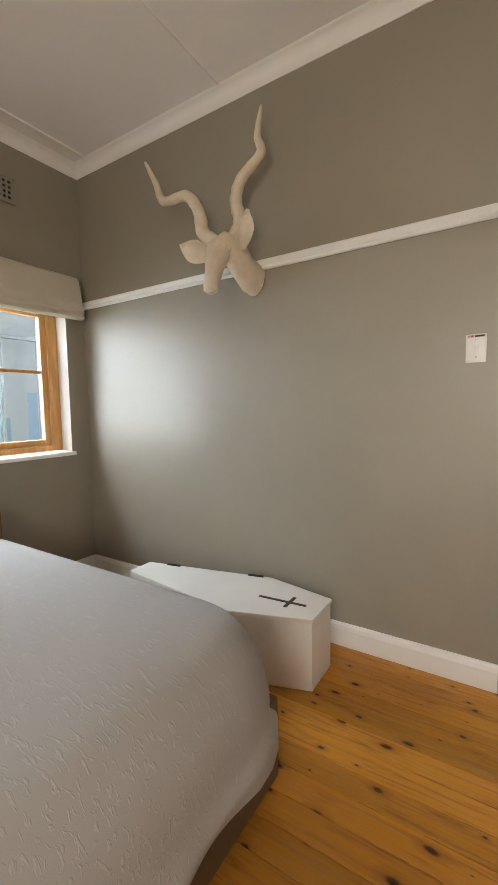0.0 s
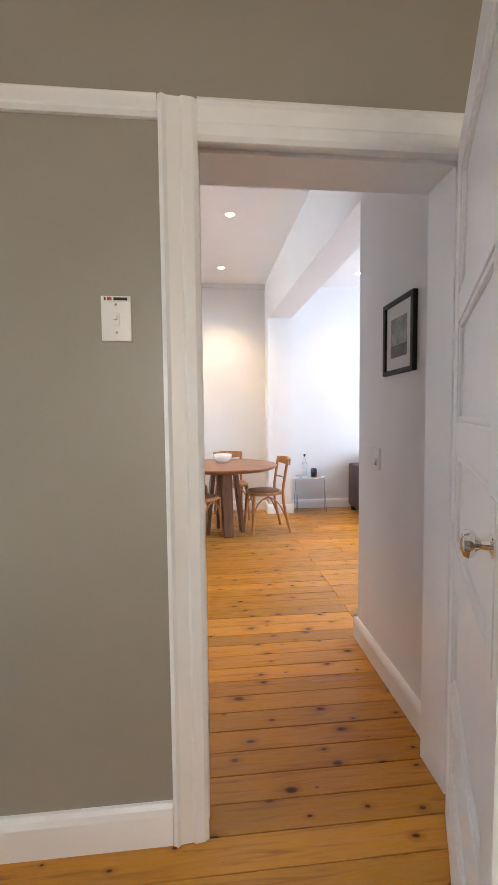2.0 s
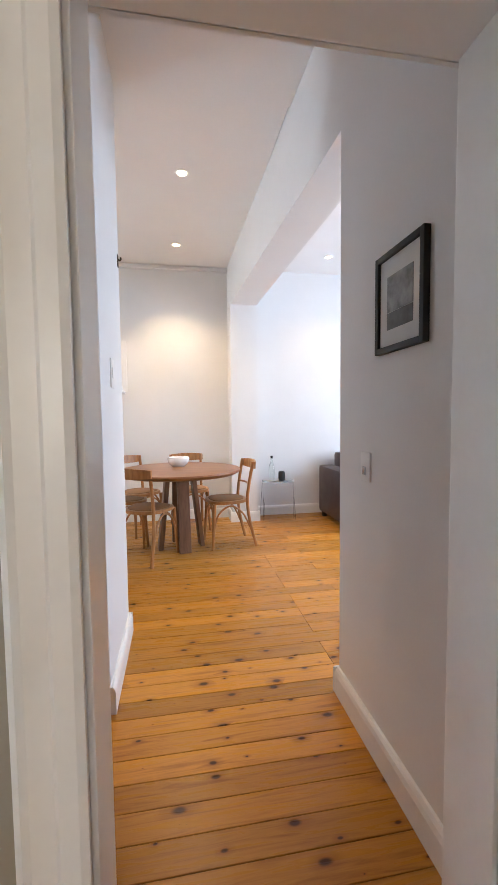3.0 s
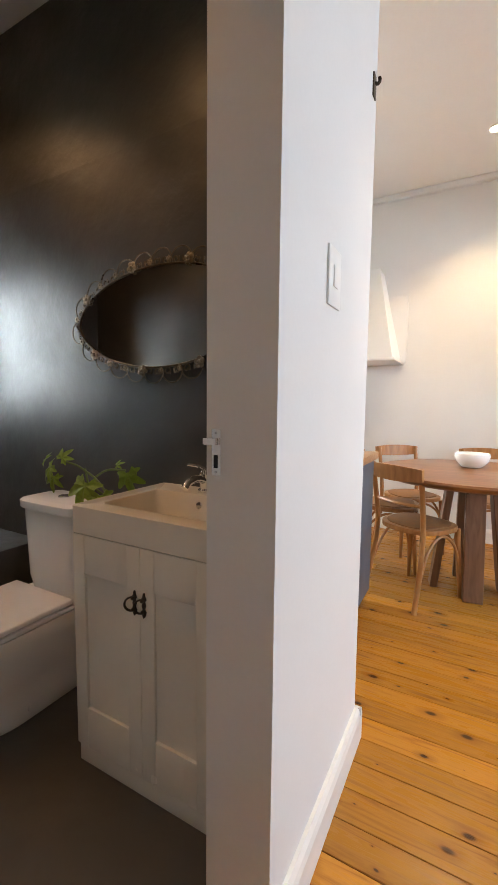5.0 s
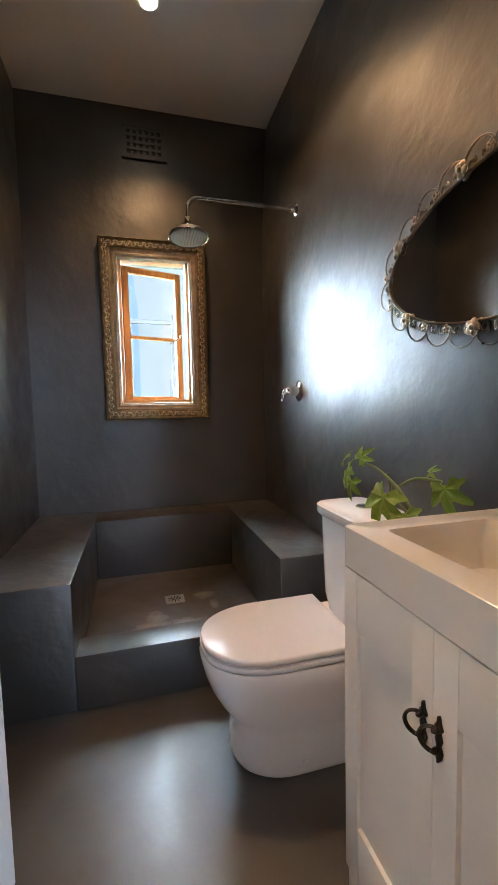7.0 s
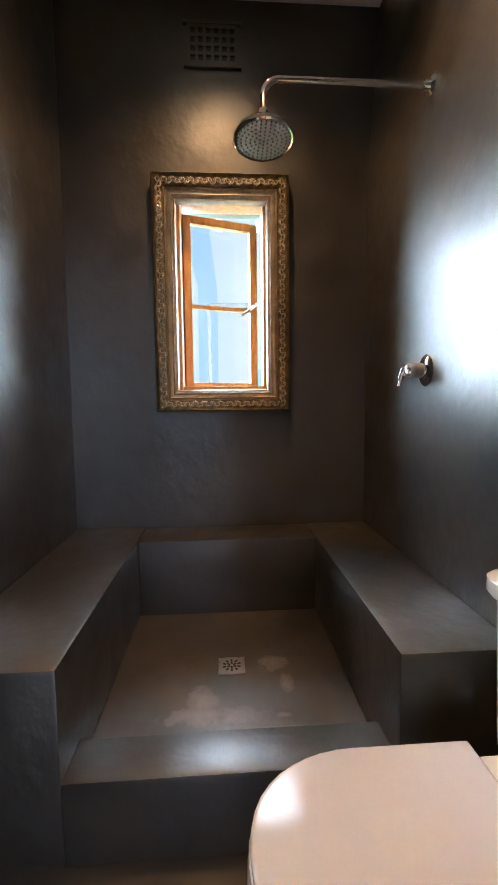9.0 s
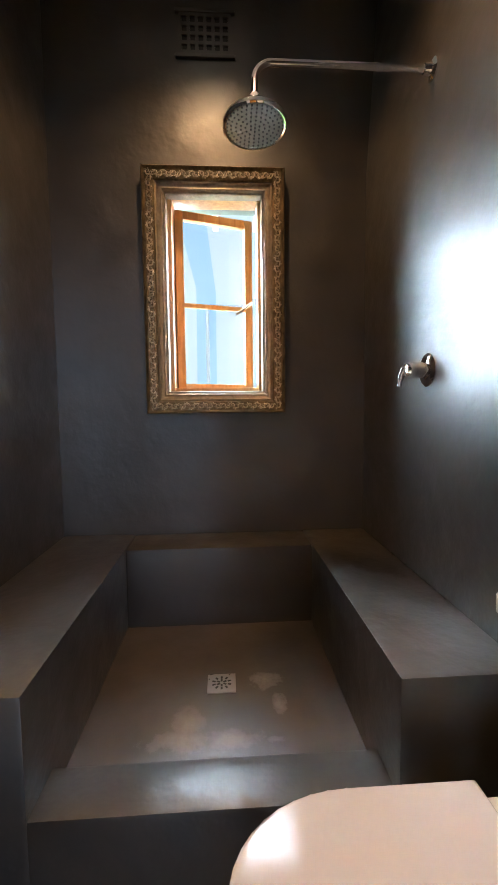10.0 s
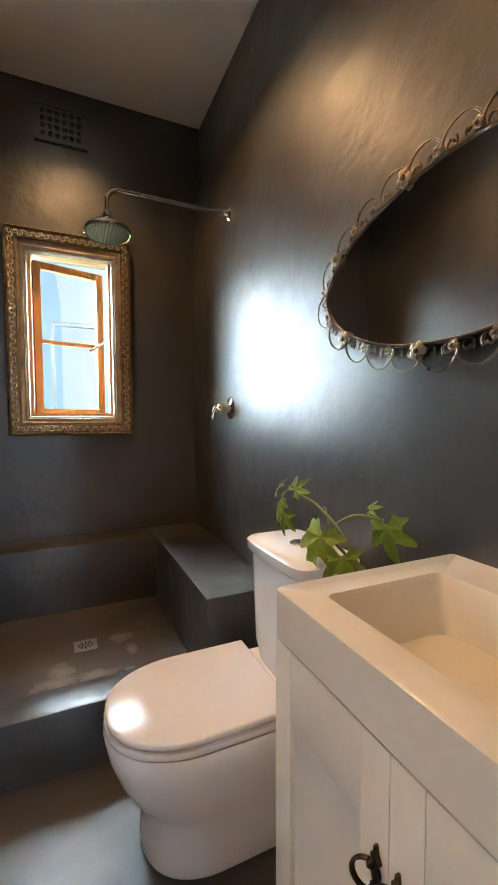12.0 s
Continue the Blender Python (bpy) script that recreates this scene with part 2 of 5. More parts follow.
BLACK = surface("black_satin", (0.010, 0.009, 0.009), 0.6, 0.15)
BRONZE = surface("dark_bronze", (0.07, 0.055, 0.04), 0.38, 0.3, 20, 90, 0.2, metal=0.9)
SCROLL = surface("scroll_iron", (0.16, 0.13, 0.10), 0.3, 0.3, 20, 90, 0.1, metal=1.0)
ROSE = surface("pale_gilt_leaf", (0.26, 0.205, 0.145), 0.3, 0.4, 30, 90, 0.2, metal=0.9)
GILT = surface("antique_gilt", (0.19, 0.14, 0.075), 0.4, 0.5, 26, 120, 0.5, metal=0.75)
CARVED_GILT = surface("carved_gilt", (0.50, 0.42, 0.29), 0.36, 0.5, 40, 160, 0.3, metal=0.85)
PEWTER = surface("silvered_gesso", (0.30, 0.24, 0.165), 0.5, 0.35, 18, 90, 0.25, metal=0.6)
ORANGE_WOOD = wood("varnished_pine_sash", (0.50, 0.23, 0.065), (0.68, 0.38, 0.14), 0.4, (12, 12, 1))
TABLE_WOOD = wood("table_teak", (0.16, 0.065, 0.025), (0.30, 0.13, 0.05), 0.32, (1, 10, 10))
LEG_WOOD = wood("table_leg_wood", (0.13, 0.06, 0.03), (0.22, 0.11, 0.06), 0.4, (10, 10, 1))
CHAIR_WOOD = wood("bentwood_beech", (0.30, 0.125, 0.035), (0.46, 0.21, 0.07), 0.32, (8, 8, 2))
CANE = surface("seat_ply", (0.27, 0.125, 0.045), 0.6, 0.2, 15, 120, 0.15)
KUDU = surface("kudu_resin", (0.66, 0.57, 0.45), 0.5, 0.12, 12, 80, 0.15)
LINEN = surface("blind_linen", (0.62, 0.57, 0.48), 0.85, 0.05, 8, 400, 0.15)
COFFIN = surface("white_box_paint", (0.80, 0.77, 0.72), 0.4, 0.03, 4, 60, 0.04)
BED_BASE = surface("bed_base_fabric", (0.17, 0.10, 0.05), 0.8, 0.15, 10, 300, 0.2)
SOFA = surface("dark_brown_leather", (0.045, 0.022, 0.018), 0.45, 0.2, 8, 120, 0.15)
BLUE_GREY = surface("blue_grey_cabinet", (0.10, 0.12, 0.16), 0.45, 0.08, 4, 60, 0.04)
COUNTER = wood("oak_counter", (0.30, 0.15, 0.06), (0.45, 0.25, 0.11), 0.4)
PANE = glass("window_glass")
BOTTLE = glass("bottle_glass", (0.9, 0.95, 0.93))
ACRYLIC = glass("clear_acrylic", (0.99, 0.99, 1.0), 0.0)
ACRYLIC.node_tree.nodes["Principled BSDF"].inputs["IOR"].default_value = 1.04
FACE = surface("spray_plate", (0.26, 0.275, 0.27), 0.45, 0.1, 30, 80, 0.05, metal=0.3)
MIRROR = surface("mirror_silver", (0.80, 0.82, 0.82), 0.015, 0.01, 2, 20, 0.0, metal=1.0)
LEAF = surface("plant_leaf", (0.29, 0.40, 0.045), 0.35, 0.35, 25, 120, 0.2)
STEM = surface("plant_stem", (0.16, 0.20, 0.05), 0.5, 0.2)
BULB = glow("lamp_glow", (1.0, 0.80, 0.55), 25.0)
PAPER = surface("mount_card", (0.74, 0.72, 0.69), 0.8, 0.03)
PHOTO = surface("grey_print", (0.22, 0.22, 0.22), 0.4, 0.8, 14, 60, 0.0)
PHOTO_DARK = surface("dark_print", (0.06, 0.06, 0.065), 0.4, 0.8, 18, 60, 0.0)
RED = surface("red_print", (0.5, 0.02, 0.03), 0.5, 0.1)
NEIGHBOUR = surface("pale_render", (0.80, 0.80, 0.78), 0.8, 0.04, 2, 50, 0.1)
# emissive backdrop colours: the outdoor brightness is put in as glow
GLOW_BED = glow("courtyard_glow", (0.76, 0.89, 1.0), 25.0)
GLOW_BLUE = glow("washed_out_blue_glow", (0.40, 0.66, 0.95), 0.38)
GLOW_TEAL = glow("washed_out_teal_glow", (0.42, 0.72, 0.95), 0.3)
GLOW_PALE = glow("washed_out_pale_glow", (0.72, 0.86, 0.92), 0.36)
BLUE_WALL = surface("pale_blue_wall", (0.28, 0.45, 0.60), 0.7, 0.1, 3, 50, 0.1)
DARK_FRAME = surface("dark_window_frame", (0.10, 0.11, 0.12), 0.4, 0.1)
GRASS = surface("grass", (0.09, 0.16, 0.03), 0.9, 0.5, 30, 200, 0.6)
PAVING = surface("courtyard_paving", (0.42, 0.40, 0.37), 0.85, 0.15, 3, 80, 0.2)


def quilt(name):
    """White cotton bedspread with a woven pattern of short raised dashes."""
    m, t, b = material(name)
    where = t.nodes.new("ShaderNodeTexCoord")
    mp = node(t, "ShaderNodeMapping", Scale=(26.0, 75.0, 40.0))
    t.links.new(where.outputs["Object"], mp.inputs["Vector"])
    n = node(t, "ShaderNodeTexNoise", Scale=1.0, Detail=2.0, Distortion=0.5)
    t.links.new(mp.outputs[0], n.inputs["Vector"])
    weave = node(t, "ShaderNodeTexNoise", Scale=350.0, Detail=1.0)
    t.links.new(where.outputs["Object"], weave.inputs["Vector"])
    r = ramp(t, n.outputs["Fac"], [(0.56, (0.0,)), (0.68, (1.0,))])
    add = t.nodes.new("ShaderNodeMath")
    add.operation = "MULTIPLY_ADD"
    add.inputs[1].default_value = 0.12
    t.links.new(weave.outputs["Fac"], add.inputs[0])
    t.links.new(r.outputs["Color"], add.inputs[2])
    c = ramp(t, add.outputs[0], [(0.0, (0.45, 0.435, 0.42)), (1.0, (0.48, 0.465, 0.45))])
    t.links.new(c.outputs["Color"], b.inputs["Base Color"])
    b.inputs["Roughness"].default_value = 0.85
    bump(t, b, add.outputs[0], 0.24, 0.005)
    return m


QUILT = quilt("white_quilt")


# ---------- mesh tools ----------
def box(x0, y0, z0, x1, y1, z1, bevel=0.0, into=None, segments=2):
    bm = bmesh.new()
    made = bmesh.ops.create_cube(bm, size=1)
    for v in made["verts"]:
        v.co = ((x0 + x1) / 2 + v.co.x * (x1 - x0), (y0 + y1) / 2 + v.co.y * (y1 - y0), (z0 + z1) / 2 + v.co.z * (z1 - z0))
    if bevel:
        bmesh.ops.bevel(bm, geom=bm.edges[:], offset=bevel, segments=segments, affect="EDGES", profile=0.6)
    return join(into, bm)


def soft(bm, flat=0):
    """Rounds the shading, but for the largest faces where flat names how many."""
    keep = sorted(bm.faces, key=lambda f: -f.calc_area())[:flat]
    for f in bm.faces:
        f.smooth = True
    for f in keep:
        f.smooth = False
    return bm


def join(into, bm):
    if into is None:
        return bm
    mesh = bpy.data.meshes.new("part")
    bm.to_mesh(mesh)
    bm.free()
    into.from_mesh(mesh)
    bpy.data.meshes.remove(mesh)
    return into


def prism(outline, z0, z1, bevel=0.0, into=None, segments=2):
    """An upright prism over an outline of (x, y)."""
    bm = bmesh.new()
    low = [bm.verts.new((x, y, z0)) for x, y in outline]
    high = [bm.verts.new((x, y, z1)) for x, y in outline]
    bm.faces.new(low[::-1])
    bm.faces.new(high)
    for i in range(len(low)):
        j = (i + 1) % len(low)
        bm.faces.new((low[i], low[j], high[j], high[i]))
    bmesh.ops.recalc_face_normals(bm, faces=bm.faces[:])
    if bevel:
        bmesh.ops.bevel(bm, geom=bm.edges[:], offset=bevel, segments=segments, affect="EDGES", profile=0.6)
    return join(into, bm)


def tube(points, radii, sides=10, into=None):
    """A round bar along points, with one radius or one for each point."""
    bm = bmesh.new()
    pts = [Vector(p) for p in points]
    if not hasattr(radii, "__len__"):
        radii = [radii] * len(pts)
    rings, side = [], None
    for i, p in enumerate(pts):
        along = (pts[min(i + 1, len(pts) - 1)] - pts[max(i - 1, 0)]).normalized()
        if side is None:
            side = along.orthogonal().normalized()
        side = (side - along * side.dot(along)).normalized()
        up = along.cross(side)
        rings.append([bm.verts.new(p + radii[i] * (math.cos(a) * side + math.sin(a) * up)) for a in (2 * math.pi * k / sides for k in range(sides))])
    for r0, r1 in zip(rings, rings[1:]):
        for k in range(sides):
            bm.faces.new((r0[k], r0[(k + 1) % sides], r1[(k + 1) % sides], r1[k]))
    bm.faces.new(rings[0][::-1])
    bm.faces.new(rings[-1])
    soft(bm)
    return join(into, bm)


def lathe(profile, steps=32, m=None, into=None):
    """A turned body: profile of (radius, height) about z, then moved by m."""
    bm = bmesh.new()
    rings = []
    for r, z in profile:
        if r < 1e-5:
            rings.append([bm.verts.new((0, 0, z))])
        else:
            rings.append([bm.verts.new((r * math.cos(2 * math.pi * k / steps), r * math.sin(2 * math.pi * k / steps), z)) for k in range(steps)])
    for r0, r1 in zip(rings, rings[1:]):
        for k in range(steps):
            quad = [r0[k % len(r0)], r0[(k + 1) % len(r0)], r1[(k + 1) % len(r1)], r1[k % len(r1)]]
            quad = list(dict.fromkeys(quad))
            if len(quad) > 2:
                bm.faces.new(quad)
    bmesh.ops.recalc_face_normals(bm, faces=bm.faces[:])
    if m is not None:
        bm.transform(m)
    soft(bm)
    return join(into, bm)


def loft(rings, into=None, close=True, rounded=True):
    """A skin over closed rings of equally many points."""
    bm = bmesh.new()
    vs = [[bm.verts.new(p) for p in ring] for ring in rings]
    n = len(vs[0])
    for a, b in zip(vs, vs[1:]):
        for k in range(n):
            bm.faces.new((a[k], a[(k + 1) % n], b[(k + 1) % n], b[k]))
    if close:
        bm.faces.new(vs[0][::-1])
        bm.faces.new(vs[-1])
    bmesh.ops.recalc_face_normals(bm, faces=bm.faces[:])
    if rounded:
        soft(bm)
    return join(into, bm)


def curve(points, n=8):
    """A smooth line of n steps a span through the points."""
    pts = [Vector(p) for p in points]
    pts = [2 * pts[0] - pts[1], *pts, 2 * pts[-1] - pts[-2]]
    out = []
    for a, b, c, d in zip(pts, pts[1:], pts[2:], pts[3:]):
        for k in range(n):
            s = k / n
            out.append(0.5 * (2 * b + (c - a) * s + (2 * a - 5 * b + 4 * c - d) * s * s + (3 * b - a - 3 * c + d) * s ** 3))
    return out + [pts[-2]]


def link(name, bm, mat, smooth=False):
    mesh = bpy.data.meshes.new(name)
    bm.to_mesh(mesh)
    bm.free()
    for one in mat if isinstance(mat, (list, tuple)) else (mat,):
        mesh.materials.append(one)
    if smooth:
        mesh.set_sharp_from_angle(angle=radians(38))
    return new(name, mesh)


def part(name, bm, mat, parent, label="", smooth=True):
    ob = link(name, bm, mat, smooth)
    ob.parent = parent
    if parent.parent is None:
        ob.matrix_parent_inverse = Matrix.Translation(-parent.location)
    if label:
        ob["label"] = label
    return ob


def thing(name, label, category, at=(0, 0, 0), group=""):
    ob = new(name)
    ob.empty_display_size, ob.location = 0.1, at
    return tagged(ob, label, category, group)


def solid(name, bm, mat, label, category, smooth=True, group="", kind=""):
    return tagged(link(name, bm, mat, smooth), label, category, group, kind)


def structure(name, bm, mat, label="", smooth=False):
    return tagged(link(name, bm, mat, smooth), label, name.split("_")[0], kind="structure")


def faces_by(ob, rule):
    """Gives each face of a wall the slot that rule(centre, normal) names."""
    for f in ob.data.polygons:
        f.material_index = rule(f.center, f.normal)


# ---------- structure ----------
CEIL, BED_CEIL, BATH_CEIL, FLOOR_BATH = 3.04, 3.14, 2.83, 0.07

wall = box(-2.69, 2.21, 0, 0.47, 2.44, 3.2)
box(1.34, 2.21, 0, 2.7, 2.44, 3.2, into=wall)
box(0.47, 2.21, 2.09, 1.34, 2.44, 3.2, into=wall)
ob = structure("wall_bedroom_north", wall, [GREEN, DARK, WHITE], "grey-green painted plaster wall with a picture rail")
faces_by(ob, lambda c, n: 0 if n.y < -0.5 else (1 if n.y > 0.5 and c.x < 0 else 2))

wall = box(-2.69, -2.0, 0, -2.44, 0.85, 3.2)
box(-2.69, 2.05, 0, -2.44, 2.21, 3.2, into=wall)
box(-2.69, 0.85, 0, -2.44, 2.05, 0.99, into=wall)
box(-2.69, 0.85, 2.10, -2.44, 2.05, 3.2, into=wall)
ob = structure("wall_bedroom_west", wall, [GREEN, TRIM], "grey-green painted wall with a window opening")
faces_by(ob, lambda c, n: 1 if abs(n.x) < 0.5 and 0.8 < c.y < 2.1 and 0.9 < c.z < 2.2 else 0)

wall = box(-2.69, -2.2, 0, -0.15, -2.0, 3.2)
box(1.35, -2.2, 0, 2.7, -2.0, 3.2, into=wall)
box(-0.15, -2.2, 0, 1.35, -2.0, 0.85, into=wall)
box(-0.15, -2.2, 2.25, 1.35, -2.0, 3.2, into=wall)
structure("wall_bedroom_south", wall, GREEN, "grey-green painted wall")
structure("wall_bedroom_east", box(2.5, -2.0, 0, 2.7, 2.21, 3.2), GREEN, "grey-green painted wall")

wall = box(-2.40, 2.44, 0, -2.145, 2.90, 3.2)
box(-2.40, 3.345, 0, -2.145, 3.97, 3.2, into=wall)
box(-2.40, 2.90, 0, -2.145, 3.345, 1.155, into=wall)
box(-2.40, 2.90, 2.035, -2.145, 3.345, 3.2, into=wall)
structure("wall_bath_west", wall, DARK, "dark waxed plaster wall with a small window")

# the old wall falls back a little above the shower arm
wall = loft(rounded=False, rings=[[(x, y, z) for y, z in ((3.80, 0), (3.80, 2.1), (3.843, 2.83), (3.843, 3.2), (3.97, 3.2), (3.97, 0))] for x in (-2.145, 0.208)])
box(0.208, 3.80, 0, 0.365, 3.97, 3.2, into=wall)
ob = structure("wall_bath_north", wall, [DARK, WHITE], "dark waxed plaster wall with a soft sheen")
faces_by(ob, lambda c, n: 0 if n.y < -0.5 else 1)

wall = box(0.21, 2.44, 0, 0.365, 2.53, 3.2)
box(0.21, 3.292, 0, 0.365, 3.80, 3.2, into=wall)
box(0.21, 2.53, 1.965, 0.365, 3.292, 3.2, into=wall)
ob = structure("wall_hall_west", wall, [DARK, WHITE], "white painted hall wall with the bathroom doorway")
faces_by(ob, lambda c, n: 0 if n.x < -0.5 else 1)

structure("wall_hall_east", box(1.365, 2.44, 0, 1.60, 3.25, 3.2), WHITE, "white painted hall wall")
structure("wall_lounge_south", box(1.60, 3.03, 0, 4.8, 3.25, 3.2), WHITE, "white painted wall")
structure("wall_dining_north", box(-2.5, 6.63, 0, 4.8, 6.85, 3.2), WHITE, "white painted wall")
wall = box(4.6, 3.25, 0, 4.8, 3.4, 3.2)
box(4.6, 6.0, 0, 4.8, 6.63, 3.2, into=wall)
box(4.6, 3.4, 0, 4.8, 6.0, 0.7, into=wall)
box(4.6, 3.4, 2.5, 4.8, 6.0, 3.2, into=wall)
structure("wall_lounge_east", wall, WHITE, "white painted wall with a wide window")
wall = box(-2.5, 3.97, 0, -2.3, 4.95, 3.2)
box(-2.5, 6.05, 0, -2.3, 6.63, 3.2, into=wall)
box(-2.5, 4.95, 0, -2.3, 6.05, 1.1, into=wall)
box(-2.5, 4.95, 2.1, -2.3, 6.05, 3.2, into=wall)
structure("wall_kitchen_west", wall, WHITE, "white painted kitchen wall")

beam = loft(rounded=False, rings=[[(1.365, 3.25, 2.44), (1.60, 3.25, 2.44), (1.60, 3.25, 3.2), (1.365, 3.25, 3.2)], [(1.30, 6.36, 2.55), (1.61, 6.36, 2.55), (1.61, 6.36, 3.2), (1.30, 6.36, 3.2)]])
structure("beam", beam, WHITE, "white painted beam over the opening between the rooms")
structure("pilaster", box(1.30, 6.36, 0, 1.61, 6.63, 3.2), WHITE, "white painted pilaster")

# ceilings
ceiling = box(-2.69, -2.2, BED_CEIL, 2.7, 2.21, BED_CEIL + 0.1)
for cx in (-2.26, -1.06, 0.14, 1.34):
    box(cx - 0.02, -2.0, BED_CEIL - 0.012, cx + 0.02, 2.14, BED_CEIL + 0.001, into=ceiling)
structure("ceiling_bedroom", ceiling, CEILING, "off-white board ceiling with flat cover strips")
structure("ceiling_bath", box(-2.145, 2.44, BATH_CEIL, 0.21, 3.845, BATH_CEIL + 0.1), CEILING, "plain white ceiling")
structure("ceiling_hall", box(0.365, 2.44, CEIL, 1.365, 3.97, CEIL + 0.1), CEILING, "plain white ceiling")
structure("ceiling_dining", box(-2.3, 3.97, CEIL, 1.34, 6.63, CEIL + 0.1), CEILING, "plain white ceiling")
structure("ceiling_lounge", box(1.605, 3.25, CEIL, 4.6, 6.63, CEIL + 0.1), CEILING, "plain white ceiling")
roof = box(-2.8, -2.3, 3.25, 4.9, 6.95, 3.4)
structure("roof", roof, WHITE, "flat roof slab")

# coved cornice of the bedroom
def cove(run, x0, y0, x1, y1, sx, sy):
    rings = []
    prof = [(0.0, 0.0), (0.006, 0.0)] + [(0.006 + 0.055 * (1 - math.cos(a)), 0.075 * math.sin(a)) for a in (math.pi / 2 * k / 6 for k in range(1, 7))] + [(0.066, 0.08), (0.0, 0.08)]
    for x, y in ((x0, y0), (x1, y1)):
        rings.append([(x + sx * d, y + sy * d, BED_CEIL - 0.08 + h) for d, h in prof])
    loft(rings, into=run)


run = bmesh.new()
cove(run, -2.44, 2.21, 2.5, 2.21, 0, -1)
cove(run, -2.44, -2.0, -2.44, 2.21, 1, 0)
structure("cornice", run, CEILING, "off-white coved cornice", smooth=True)

# cornice line of the dining room
run = box(-2.3, 6.58, CEIL - 0.05, 1.30, 6.63, CEIL, 0.012)
structure("cornice_dining", run, WHITE, "small white cornice")


def skirting(name, x0, y0, x1, y1, sx, sy, high=0.125, thick=0.022):
    """A skirting board with a rounded top edge along a wall, standing off it towards (sx, sy)."""
    prof = [(0, 0), (thick, 0), (thick, high - 0.03), (thick * 0.8, high - 0.012), (thick * 0.45, high), (0, high)]
    rings = [[(x + sx * d, y + sy * d, h) for d, h in prof] for x, y in ((x0, y0), (x1, y1))]
    return structure(name, loft(rings, rounded=False), TRIM, "white painted skirting board")


skirting("baseboard", -2.44, 2.21, 0.405, 2.21, 0, -1, 0.125)
skirting("baseboard", -2.44, -2.0, -2.44, 2.187, 1, 0)
skirting("baseboard", 1.365, 2.46, 1.365, 3.25, -1, 0, 0.12)
skirting("baseboard", 1.343, 3.25, 1.60, 3.25, 0, 1, 0.12)
skirting("baseboard", 0.365, 3.292, 0.365, 3.97, 1, 0, 0.12)
skirting("baseboard", -2.3, 3.97, 0.387, 3.97, 0, 1, 0.12)
skirting("baseboard", -2.3, 6.63, 1.30, 6.63, 0, -1, 0.12)
skirting("baseboard", 1.278, 6.36, 1.632, 6.36, 0, -1, 0.12)
skirting("baseboard", 1.30, 6.36, 1.30, 6.608, -1, 0, 0.12)
skirting("baseboard", 1.61, 6.36, 1.61, 6.608, 1, 0, 0.12)
skirting("baseboard", 1.632, 6.63, 4.6, 6.63, 0, -1, 0.12)

# picture rail
def rail(name, x0, y0, x1, y1, sx, sy):
    prof = [(0, 2.085), (0.012, 2.085), (0.02, 2.095), (0.014, 2.108), (0.03, 2.12), (0.034, 2.13), (0.03, 2.135), (0, 2.135)]
    rings = [[(x + sx * d, y + sy * d, z) for d, z in prof] for x, y in ((x0, y0), (x1, y1))]
    return structure(name, loft(rings), TRIM, "white painted picture rail", smooth=True)


rail("trim_picture_rail", -2.44, 2.21, 0.405, 2.21, 0, -1)

# bathroom floor, shower benches and kerb
structure("floor_bath", box(-1.09, 2.44, -0.15, 0.225, 3.80, FLOOR_BATH), DARK_FLOOR, "dark polished cement floor")
structure("ledge_south", box(-2.145, 2.44, 0, -1.075, 2.76, 0.525, 0.012), DARK, "dark waxed plaster bench of the shower", smooth=True)
structure("ledge_north", box(-2.145, 3.515, 0, -1.073, 3.80, 0.525, 0.012), DARK, "dark waxed plaster bench of the shower", smooth=True)
structure("ledge_west", box(-2.145, 2.758, 0, -1.93, 3.517, 0.522, 0.012), DARK, "dark waxed plaster ledge of the shower", smooth=True)
structure("kerb", box(-1.20, 2.758, 0, -1.07, 3.517, 0.267, 0.01), DARK, "dark waxed plaster kerb of the shower", smooth=True)
structure("floor_shower", box(-1.935, 2.755, 0, -1.195, 3.52, 0.2), SHOWER_FLOOR, "dark cement shower floor with pale scale stains")

# outdoors
structure("ground", box(-80, -80, -0.25, 80, 80, -0.16), PAVING, "paved courtyard ground")

# ---------- door to the bedroom ----------
frame_1 = tagged(new("door_frame_1"), "white painted door frame with wide moulded architrave", "door frame", kind="structure")


def architrave(name, x0, z0, x1, z1, parent, out=-1, y=2.21, upright=True):
    """A moulded board: stepped, with a raised outer bead."""
    w = abs(x1 - x0) if upright else abs(z1 - z0)
    prof = [(0, 0), (0, 0.022), (0.012, 0.03), (0.022, 0.022), (w * 0.55, 0.018), (w * 0.62, 0.024), (w - 0.012, 0.02), (w, 0.012), (w, 0)]
    rings = []
    if upright:
        s = 1 if x1 > x0 else -1
        for z in (z0, z1):
            rings.append([(x0 + s * d, y + out * h, z) for d, h in prof])
    else:
        for x in (x0, x1):
            rings.append([(x, y + out * h, z1 - d) for d, h in prof])
    return part(name, loft(rings, rounded=False), TRIM, parent, smooth=False)


